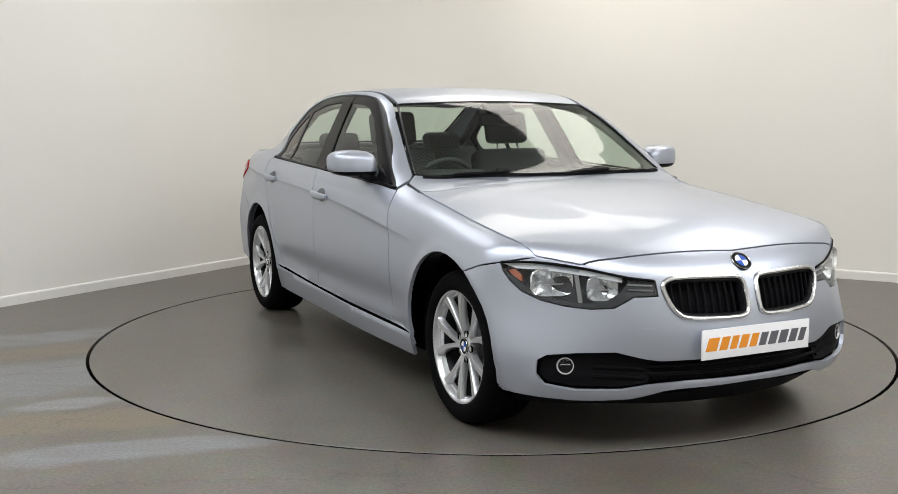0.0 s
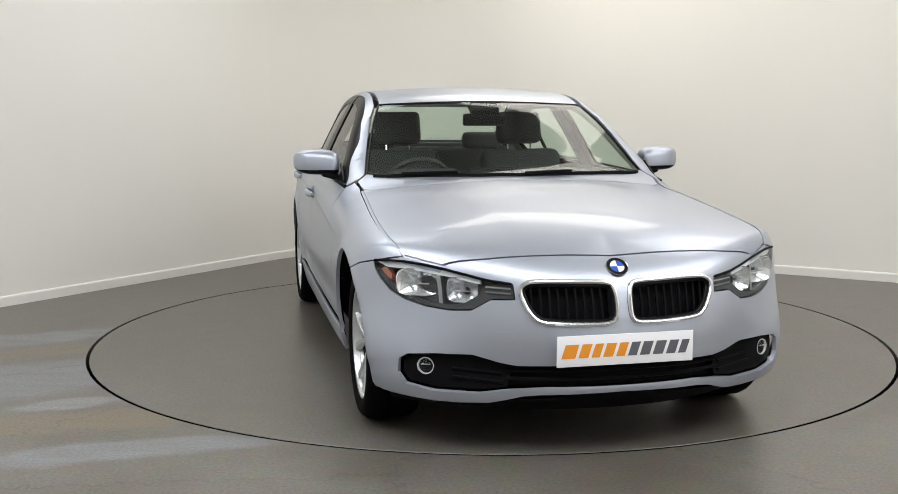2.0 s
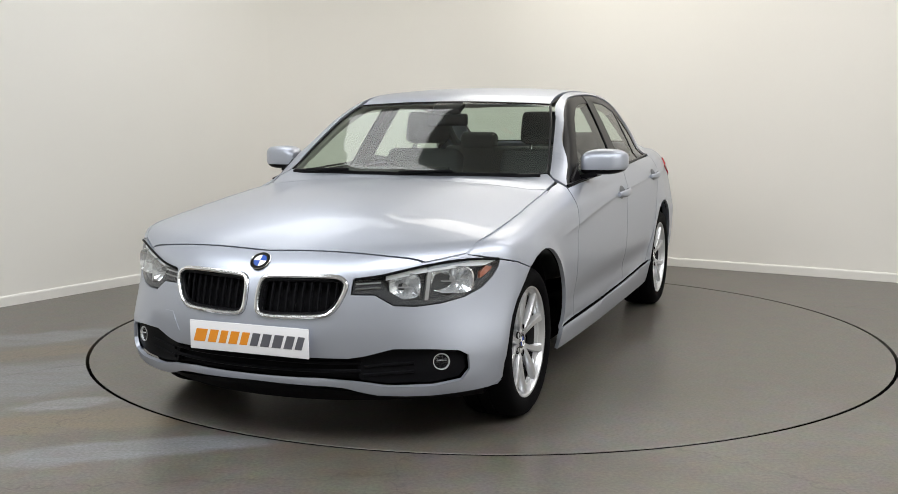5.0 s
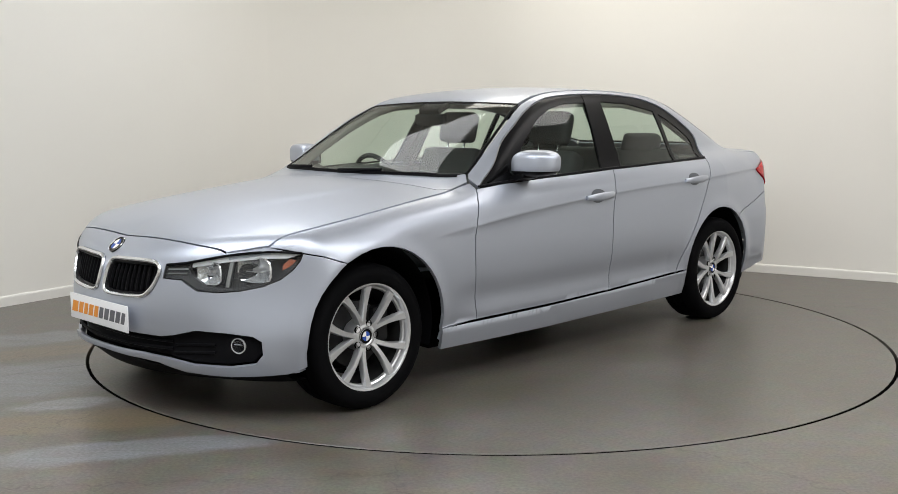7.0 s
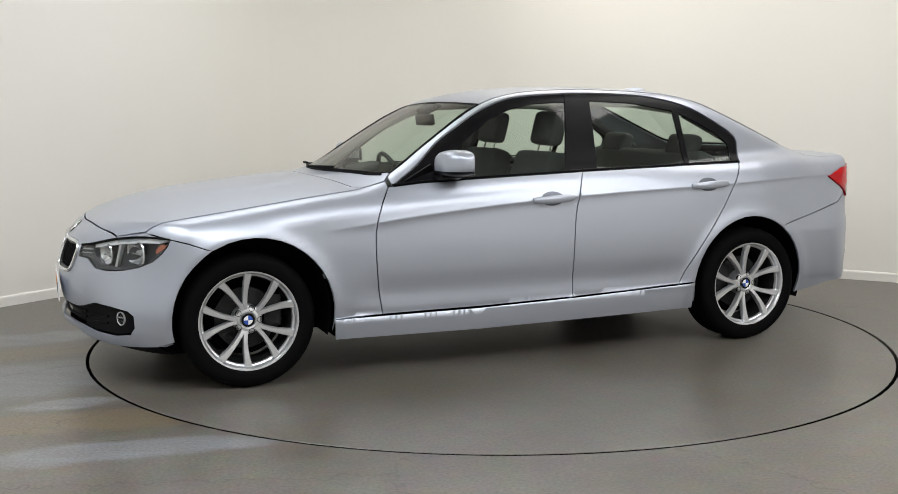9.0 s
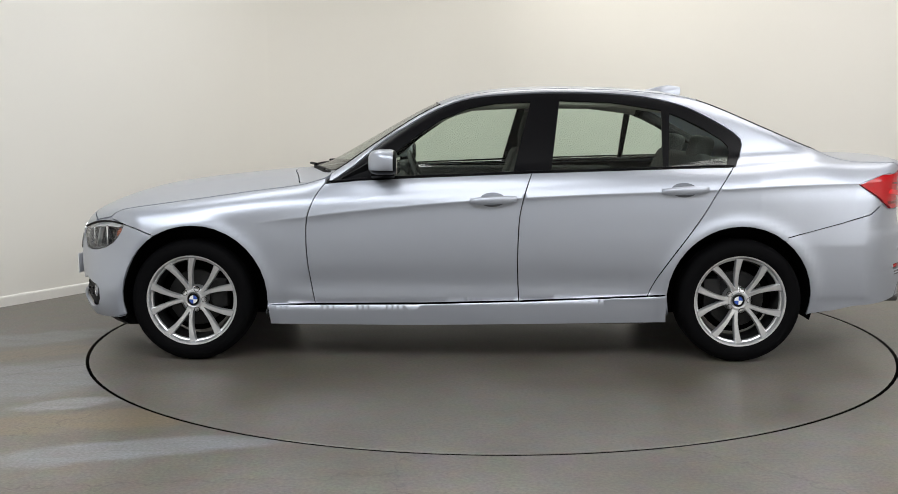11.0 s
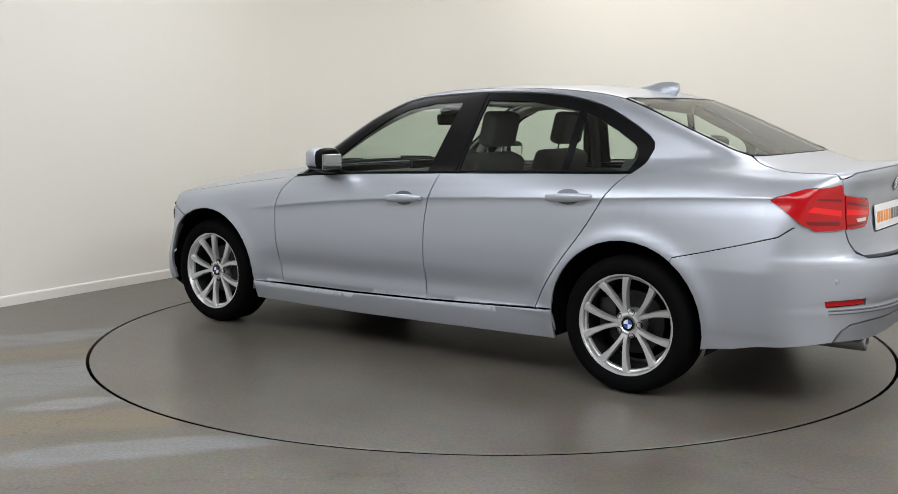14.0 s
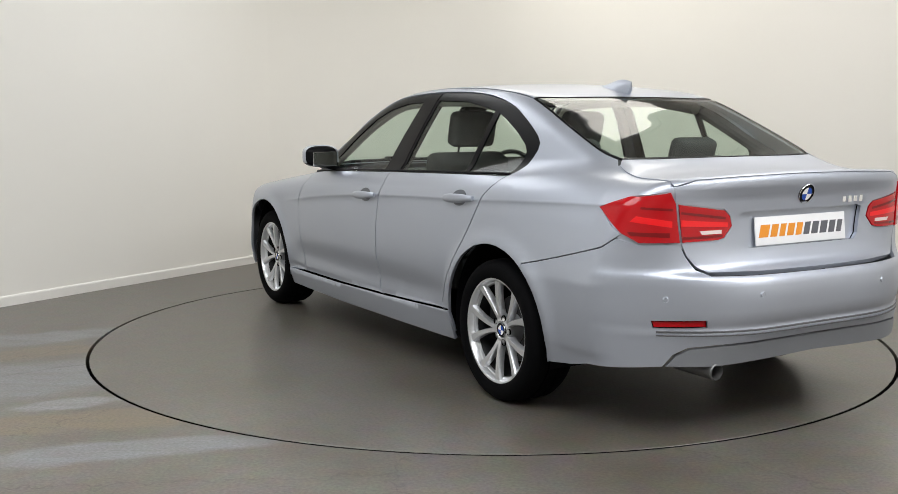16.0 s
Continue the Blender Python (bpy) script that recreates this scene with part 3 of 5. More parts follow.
def panel(name, kind, spec, mat, parent, label="", holes=(), sign=1, **kw):
    poly = spec if isinstance(spec, np.ndarray) else outline(kind, spec)
    hs = [h if isinstance(h, np.ndarray) else outline(kind, h, 0.015) for h in holes]
    v, f, n = lay(kind, poly, hs, sign=sign, **kw)
    return raw(name, v, f, mat, parent, label, normals=n)


def trim(name, kind, spec, r, mat, parent, label="", sign=1, lift=0.0, closed=True, step=0.02):
    """A bead along an outline on the body."""
    uv = spec if isinstance(spec, np.ndarray) else outline(kind, spec, step)
    if not closed:
        uv = uv[: max(2, len(uv))]
    p = to3(kind, uv)
    p = p + gradient(p) * lift
    if sign < 0:
        p = p * (1, -1, 1)
    return part(name, tube_bm(p, r, 8, closed), mat, parent, label)


def S(*ps):
    return [("s", *p) for p in ps]


def T(*ps):
    return [("t", *p) for p in ps]


def Fr(*ps):
    return [("f", *p) for p in ps]


def Re(*ps):
    return [("r", *p) for p in ps]


def arch(cx, rx, rz, z0, a0=-14, a1=194, n=22):
    return [(cx + rx * math.cos(radians(a0 + (a1 - a0) * i / n)), z0 + rz * math.sin(radians(a0 + (a1 - a0) * i / n))) for i in range(n + 1)]


ARCH_F = [p for p in arch(1.367, 0.372, 0.372, 0.335) if p[1] > 0.24]      # from the front edge over the top to the back
ARCH_R = [p for p in arch(-1.402, 0.365, 0.368, 0.332) if p[1] > 0.24]
DOOR_A = [(.752, .305), (.77, .41), (.785, .53), (.79, .65), (.783, .75), (.745, .85), (.70, .915)]
DOOR_B = [(-.288, .32), (-.282, .44), (-.28, .57), (-.29, .75), (-.32, .88), (-.352, .968)]
DOOR_C = [(-.94, .347), (-.98, .43), (-1.06, .55), (-1.2, .74), (-1.3, .90), (-1.375, .994)]
BELT = [(.70, .915), (.54, .931), (.24, .946), (-.352, .968), (-.92, .984), (-1.375, .994)]
DAYLIGHT = [(.68, .918), (.551, 1.006), (.413, 1.124), (.275, 1.212), (.15, 1.282), (.0, 1.338), (-.16, 1.362), (-.477, 1.376), (-.773, 1.369), (-.977, 1.347), (-1.151, 1.303), (-1.293, 1.235), (-1.406, 1.166), (-1.438, 1.135), (-1.444, 1.105), (-1.423, 1.044), (-1.386, .996)]
HOOD_EDGE = [(.80, .745), (1.05, .76), (1.3, .772), (1.5, .776), (1.66, .774), (1.76, .763), (1.83, .742), (1.865, .708), (1.90, .672), (1.945, .62)]
HOOD_NOSE = [(1.945, .62), (2.0, .48), (2.03, .3), (2.045, .12), (2.048, 0)]
COWL = [(.80, .745), (.845, .70), (.875, .55), (.905, .4), (.945, .2), (.955, 0)]
SCREEN_LOW = [(.655, .705), (.705, .6), (.765, .4), (.815, .2), (.835, 0)]
SCREEN_SIDE = [(.655, .705), (.50, .668), (.31, .619), (.118, .558)]
ROOF_EDGE = [(.118, .558), (-.15, .55), (-.6, .555), (-1.0, .56), (-1.235, .55)]
REAR_SIDE = [(-1.235, .55), (-1.5, .575), (-1.7, .585), (-1.80, .58), (-1.86, .55)]
DECK_EDGE = [(-1.86, .55), (-1.90, .595), (-1.98, .612), (-2.08, .628), (-2.17, .642)]
HEAD = Fr((.838, .709), (.79, .714), (.742, .715), (.68, .709), (.61, .697), (.48, .666), (.392, .654), (.388, .602), (.468, .600), (.532, .559), (.605, .554), (.68, .562), (.745, .580), (.79, .608), (.818, .645), (.834, .680))
INTAKE_HALF = Fr((0, .36), (.262, .361), (.381, .360), (.437, .369), (.53, .394), (.657, .392), (.745, .382), (.772, .362), (.775, .31), (.752, .272), (.66, .254), (.509, .254), (.415, .275), (.283, .290), (0, .288))
TAIL_LAMP = [("s", -2.015, .905), ("r", .744, .950), ("r", .655, .972), ("r", .640, .935), ("r", .43, .899), ("r", .40, .875), ("r", .388, .835), ("r", .43, .79), ("r", .46, .783), ("r", .619, .779), ("r", .745, .777), ("r", .785, .81)]
TAIL_OUT = TAIL_LAMP[:3] + [("r", .636, .93), ("r", .618, .779)] + TAIL_LAMP[-2:]
TAIL_IN = [("r", .630, .927), ("r", .43, .899), ("r", .40, .875), ("r", .388, .835), ("r", .43, .79), ("r", .46, .783), ("r", .612, .779)]
LIP = [(0, 1.028), (.2, 1.026), (.4, 1.022), (.56, 1.014), (.645, .988)]


def fine(line, step=0.035):
    """The same line as a smooth curve through its points, more closely set."""
    p = [np.array(q, float) for q in line]
    out = []
    for i in range(len(p) - 1):
        a, b, c, d = p[max(i - 1, 0)], p[i], p[i + 1], p[min(i + 2, len(p) - 1)]
        n = max(1, int(np.linalg.norm(c - b) / step))
        for k in range(n):
            t = k / n
            out.append(tuple(0.5 * (2 * b + (c - a) * t + (2 * a - 5 * b + 4 * c - d) * t * t + (3 * b - a - 3 * c + d) * t ** 3)))
    return out + [tuple(p[-1])]


def fine_loop(spec, step=0.012):
    """A closed row of points of one domain as a rounded loop."""
    q = [np.array(p[1:], float) for p in spec]
    n, out = len(q), []
    for i in range(n):
        a, b, c, d = q[i - 1], q[i], q[(i + 1) % n], q[(i + 2) % n]
        m = max(1, int(np.linalg.norm(c - b) / step))
        for k in range(m):
            t = k / m
            out.append((spec[0][0], *(0.5 * (2 * b + (c - a) * t + (2 * a - 5 * b + 4 * c - d) * t * t + (3 * b - a - 3 * c + d) * t ** 3))))
    return out


KIDNEY = fine_loop(Fr((.373, .620), (.368, .648), (.340, .667), (.270, .671), (.150, .668), (.065, .664), (.034, .652), (.022, .620), (.020, .560), (.029, .525), (.058, .511), (.120, .509), (.200, .511), (.290, .517), (.325, .532), (.352, .565)))
DOOR_A, DOOR_B, DOOR_C, DAYLIGHT = fine(DOOR_A), fine(DOOR_B), fine(DOOR_C), fine(DAYLIGHT)
HOOD_EDGE, HOOD_NOSE, COWL, SCREEN_LOW, SCREEN_SIDE = fine(HOOD_EDGE), fine(HOOD_NOSE), fine(COWL), fine(SCREEN_LOW), fine(SCREEN_SIDE)
ROOF_EDGE, REAR_SIDE, DECK_EDGE = fine(ROOF_EDGE), fine(REAR_SIDE), fine(DECK_EDGE)
WING_EDGE = [p for p in HOOD_EDGE if p[0] <= 1.831]
LAMP_EDGE = [p for p in HOOD_EDGE if p[0] > 1.825]


def top_points_as(kind, line):
    """Top-view points as (kind, a, b) points of another domain."""
    return [(kind, *q) for q in to2(kind, to3("t", line))]


CORNER_AT = to3("r", [LIP[4]])[0]
DECK_END = [(DECK_EDGE[-1][0] + (CORNER_AT[0] - DECK_EDGE[-1][0]) * k / 5, DECK_EDGE[-1][1] + (CORNER_AT[1] - DECK_EDGE[-1][1]) * k / 5) for k in range(1, 5)]


def build_body(car):
    # whole-width panels
    panel("bonnet", "t", both(T(*reversed(HOOD_NOSE))[0:] + T(*reversed(HOOD_EDGE))[1:] + T(*COWL)[1:]), PAINT, car, "silver bonnet with two faint creases", step=0.028)
    panel("cowl", "t", both(T(*reversed(COWL)) + T((.70, .757), (.68, .735)) + T(*SCREEN_LOW)), PAINT, car, step=0.025)
    panel("windscreen", "t", both(T((.835, 0)) + T(*reversed(SCREEN_LOW))[1:] + T(*SCREEN_SIDE)[1:] + T((.135, .4), (.145, .2), (.148, 0))), GLASS, car, "clear slightly green windscreen", step=0.04, skirt=0, gap=0.003)
    panel("roof", "t", both(T((.148, 0), (.145, .2), (.135, .4)) + T(*ROOF_EDGE) + T((-1.27, .4), (-1.285, .2), (-1.29, 0))), PAINT, car, "silver roof skin", step=0.04)
    panel("rear_window", "t", both(T((-1.29, 0), (-1.285, .2), (-1.27, .4)) + T(*REAR_SIDE) + T((-1.885, .4), (-1.90, .2), (-1.905, 0))), GLASS, car, "sloping tinted rear window", step=0.04, skirt=0, gap=0.003)
    trim("screen_seal", "t", both(T((.835, 0)) + T(*reversed(SCREEN_LOW))[1:] + T(*SCREEN_SIDE)[1:] + T((.135, .4), (.145, .2), (.148, 0))), 0.007, BLACK, car, "black windscreen seal", lift=-0.003)
    trim("rear_seal", "t", both(T((-1.29, 0), (-1.285, .2), (-1.27, .4)) + T(*REAR_SIDE) + T((-1.885, .4), (-1.90, .2), (-1.905, 0))), 0.006, BLACK, car, "black rear window seal", lift=-0.003)
    # boot lid: upper skin and rear face
    lip = Re(*LIP)
    lid = panel("boot_lid", "t", both(T((-1.905, 0), (-1.90, .2), (-1.885, .4)) + T((-1.862, .555)) + T(*DECK_EDGE)[1:] + [lip[4], lip[3], lip[2], lip[1], lip[0]]), PAINT, car, "silver boot lid", step=0.03, gap=0.0015)
    rec = both(Re((0, .885), (.33, .885), (.352, .878), (.33, .77), (.305, .747), (0, .747)))
    panel("lid_face", "r", both(lip + Re((.638, .93), (.614, .775), (.597, .73), (.567, .69), (.53, .668), (.3, .664), (0, .662))), PAINT, lid, "silver rear face of the boot lid", holes=[rec, outline("r", TAIL_IN), outline("r", TAIL_IN) * (-1, 1)], step=0.025, gap=0.0015)
    v, f, n = lay("r", outline("r", rec), step=0.05, gap=0, lift=-0.02, skirt=0)
    raw("plate_recess", v, f, PAINT, lid, "shallow recess behind the rear plate", normals=n)
    # nose
    kid = outline("n", KIDNEY, 0.012)
    head = outline("n", HEAD, 0.015)
    intake = outline("n", both(INTAKE_HALF), 0.02)
    mir = np.array((-1, 1))
    low = Fr((0, .259), (.30, .254), (.361, .248), (.417, .230), (.47, .214), (.56, .208), (.653, .208), (.76, .216), (.822, .222))
    side_low = S((1.80, .225), (1.735, .235))
    af = [p for p in ARCH_F if p[0] > 1.56]
    nose = T(*reversed(HOOD_NOSE)) + T(*reversed(LAMP_EDGE[:-1])) + [HEAD[0]] + S((1.66, .692), (1.56, .656)) + S(*reversed(af)) + side_low + list(reversed(low))
    bumper = panel("front_bumper", "n", both(nose), PAINT, car, "silver front bumper with black lower intake", holes=[kid, kid * mir, head, head * mir, intake], step=0.022)
    # behind the openings
    v, f, n = lay("n", shrink(intake, -0.012), step=0.05, gap=0, lift=-0.05, skirt=0)
    raw("intake_back", v, f, PLASTIC, bumper, "black plastic lower intake", normals=n)
    for dz, dl in ((.315, -.018), (.338, -.02)):
        line = to3("f", [(-.42 + .84 * i / 20, dz) for i in range(21)])
        line = line + gradient(line) * dl
        part("intake_slat", tube_bm(line, 0.007, 6), PLASTIC, bumper)
    for sgn in (1, -1):
        fill = outline("n", Fr((.40, .355), (.44, .365), (.53, .390), (.66, .388), (.742, .378), (.767, .36), (.770, .312), (.748, .276), (.66, .258), (.51, .258), (.42, .278)), 0.02)
        v, f, n = lay("n", fill, step=0.04, gap=0, lift=-0.022, skirt=0.02, sign=sgn)
        raw("fog_surround", v, f, PLASTIC, bumper, "black plastic fog lamp surround", normals=n)
        for zz in (.30, .328):
            line = to3("f", [(.43 + .17 * i / 8, zz + .01 * i / 8) for i in range(9)])
            line = line + gradient(line) * -0.018
            part("surround_rib", tube_bm(line * (1, sgn, 1), 0.006, 6), PLASTIC, bumper)
        c = to3("f", [(.694, .340)])[0] * (1, sgn, 1)
        m = Matrix.Translation(c - gradient(c[None])[0] * 0.030) @ Matrix.Scale(0.76, 4) @ Matrix.Rotation(radians(-90 + sgn * 26), 4, "Z")
        fog = part("fog_lamp", lathe_bm([(0.001, -.02), (.02, -.015), (.032, .0), (.038, .016), (.042, .016), (.042, -.02)], 32, m), LAMPSILVER, bumper, "round chrome fog lamp")
        part("lens", lathe_bm([(0.0005, .022), (.02, .021), (.038, .016)], 32, m), CLEAR, fog)
        part("bulb_shield", box_bm(.05, .006, .006, .002, 1, m=m @ pose(0, .012, .006)), SATINCHROME, fog)
        # kidney
        v, f, n = lay("n", kid, step=0.05, gap=0, lift=-0.055, skirt=0, sign=sgn)
        g = raw("kidney_grille", v, f, PLASTIC, bumper, "black slatted kidney grille with chrome rim", normals=n)
        for off, r, mt, nm in ((0.0, .0085, SATINCHROME, "rim"), (-0.014, .0085, BLACK, "inner_rim")):
            trim(nm, "n", shrink(kid, 0.006 - off * 0.6), r, mt, g, "satin chrome rim" if mt is SATINCHROME else "", sign=sgn, lift=0.003 + off)
        for i in range(10):
            yy = .045 + .032 * i
            zt, zb = .655, .515 + max(0, (yy - .25)) * .25
            line = to3("f", [(yy, zb + (zt - zb) * k / 8) for k in range(9)])
            line = (line + gradient(line) * -0.020) * (1, sgn, 1)
            part("grille_slat", tube_bm(line, 0.0052, 6, squash=1.6), PLASTIC, g)
        # tow cover outline and washer seams
        if sgn < 0:
            v, f, n = lay("n", outline("n", Fr((.362, .418), (.372, .408), (.415, .414), (.452, .47), (.45, .487), (.40, .488)), 0.01), step=0.02, gap=0, lift=0.0014, skirt=0.003, sign=sgn)
            raw("tow_cover", v, f, PAINT, bumper, "flush towing eye cover", normals=n)
        build_headlamp(car, head, sgn)
        # added body-colour filler so the bonnet joint doesn't open up black
        v, f, n = lay("t", outline("t", T(*[(x, y - .03) for x, y in HOOD_EDGE]) + T(*[(x, y + .010) for x, y in reversed(HOOD_EDGE)])), step=0.03, gap=0, lift=-0.007, skirt=0, sign=sgn)
        raw("bonnet_gap_filler", v, f, PAINT, bumper, "silver filler added under the bonnet edge", normals=n)
    # chin under the lip
    chin = [(-.80 + 1.6 * i / 40) for i in range(41)]
    top = to3("f", [(y, .225 + .03 * max(0, 1 - abs(y) / .4)) for y in chin])
    vv = np.concatenate([top - (0.03, 0, 0), np.stack([top[:, 0] - .10, top[:, 1] * .97, top[:, 2] * 0 + .175], 1), np.stack([top[:, 0] - .5, top[:, 1] * .9, top[:, 2] * 0 + .17], 1)])
    raw("chin_spoiler", vv, [(r * 41 + i, r * 41 + i + 1, (r + 1) * 41 + i + 1, (r + 1) * 41 + i) for r in range(2) for i in range(40)], PLASTIC, bumper, "black chin under the bumper")
    # tail
    lamp = outline("b", TAIL_LAMP, 0.015)
    ar = [p for p in ARCH_R if p[0] < -1.625]
    seam = S((-1.635, .643), (-1.75, .67), (-1.924, .714), (-2.07, .754), (-2.125, .794))
    tail = Re((0, .655), (.3, .657), (.53, .659), (.57, .68), (.60, .73), (.619, .775), (.745, .775)) + list(reversed(seam)) + S(*ar)[0:] + S((-1.775, .25), (-1.9, .263), (-2.0, .285)) + Re((.675, .310), (.645, .357), (.60, .384), (.5, .392), (.3, .398), (0, .401))
    refl = outline("b", Re((.715, .486), (.549, .490), (.543, .462), (.708, .460)), 0.02)
    rb = panel("rear_bumper", "b", both(tail), PAINT, car, "silver rear bumper", holes=[refl, refl * mir], step=0.024, gap=0.0018)
    dif = Re((0, .396), (.3, .393), (.5, .387), (.595, .379), (.64, .352), (.668, .31), (.5, .305), (.34, .312), (0, .322))
    panel("diffuser", "b", both(dif), APRON, rb, "dull silver lower rear apron", step=0.03)
    for sgn in (1, -1):
        v, f, n = lay("b", refl, step=0.03, gap=0.003, lift=-0.008, skirt=0.0, sign=sgn)
        raw("reflector", v, f, RED, rb, "slim red rear reflector", normals=n)
        for sy, sz in ((.677, .569), (.345, .584)):
            c = to3("r", [(sy, sz)])[0]
            q = Vector(gradient(c[None])[0] * (1, sgn, 1)).to_track_quat("Y", "Z").to_matrix().to_4x4()
            c = c * (1, sgn, 1)
            part("parking_sensor", lathe_bm([(0.0005, .003), (.008, .003), (.010, .0005), (.0115, .0012), (.0125, .0)], 20, Matrix.Translation(c) @ q), PAINT, rb)
        v, f, n = lay("b", shrink(lamp, -0.022), step=0.03, gap=0, lift=-0.006, skirt=0, sign=sgn)
        raw("lamp_seat", v, f, PAINT, rb, "silver sheet behind the tail lamp", normals=n)
        # added body-colour fillers behind the gaps round the boot lid
        v, f, n = lay("t", outline("t", T((-1.89, .50), (-1.89, .64), (-2.10, .67), (-2.26, .67), (-2.30, .5))), step=0.03, gap=0, lift=-0.005, skirt=0, sign=sgn)
        raw("boot_gap_filler", v, f, PAINT, rb, "silver filler added under the boot lid edge", normals=n)
        v, f, n = lay("r", outline("r", Re((.60, .995), (.69, .985), (.70, .93), (.60, .90))), step=0.02, gap=0, lift=-0.004, skirt=0, sign=sgn)
        raw("corner_gap_filler", v, f, PAINT, rb, "silver filler added beside the boot lid corner", normals=n)
        outl = outline("b", TAIL_OUT, 0.012)
        v, f, n = lay("b", outl, step=0.015, gap=0.003, lift=0.008, skirt=0.02, sign=sgn)
        tl = raw("tail_lamp", v, f, RED, car, "bright red outer tail lamp", normals=n)
        for spec, mt in ((Re((.655, .800), (.765, .806), (.772, .820), (.655, .818)), DARKRED), (Re((.648, .838), (.765, .858), (.750, .880), (.648, .862)), GLOWRED), (Re((.648, .900), (.740, .906), (.738, .914), (.648, .910)), DARKRED)):
            v, f, n = lay("b", outline("b", spec, 0.02), step=0.03, gap=0, lift=0.0092, skirt=0.003, sign=sgn)
            raw("light_bar", v, f, mt, tl, normals=n)
        v, f, n = lay("r", outline("r", TAIL_IN, 0.012), step=0.02, gap=0.003, lift=0.003, skirt=0.02, sign=sgn)
        ti = raw("inner_tail_lamp", v, f, RED, lid, "red tail lamp half on the boot lid", normals=n)
        for spec, mt in ((Re((.425, .872), (.618, .897), (.618, .888), (.425, .862)), DARKRED), (Re((.412, .832), (.616, .842), (.616, .866), (.412, .850)), GLOWRED), (Re((.44, .797), (.610, .793), (.610, .802), (.44, .805)), DARKRED)):
            v, f, n = lay("r", outline("r", spec, 0.02), step=0.03, gap=0, lift=0.0045, skirt=0.003, sign=sgn)
            raw("light_bar", v, f, mt, ti, normals=n)
        v, f, n = lay("r", outline("r", Re((.445, .823), (.545, .823), (.535, .809), (.445, .809))), step=0.03, gap=0, lift=0.005, skirt=0.004, sign=sgn)
        raw("reversing_lens", v, f, material("pale_lens", (0.75, 0.6, 0.58), 0.15, coat=1), ti, "pale reversing light", normals=n)
    # groove lines as thin dark beads, shade given by their colour
    for zz, rr in ((.446, .0045), (.432, .003)):
        line = to3("b", to2("b", to3("r", [(-.70 + 1.4 * i / 60, zz) for i in range(61)])))
        line = line - gradient(line) * 0.001
        part("groove_shade_bead", tube_bm(line, rr, 6), DARKGREY, rb, "dark bead standing for the shade in the rear bumper's groove")
    # exhaust
    ex = part("tailpipe", lathe_bm([(.027, -.18), (.0335, -.18), (.0335, .03), (.029, .034), (.0275, .028), (.0275, -.15), (.0005, -.15)], 32, pose(-2.325, .485, .285, 0, 0, 90)), STEEL, car, "round steel tailpipe under the rear apron")
    build_sides(car)


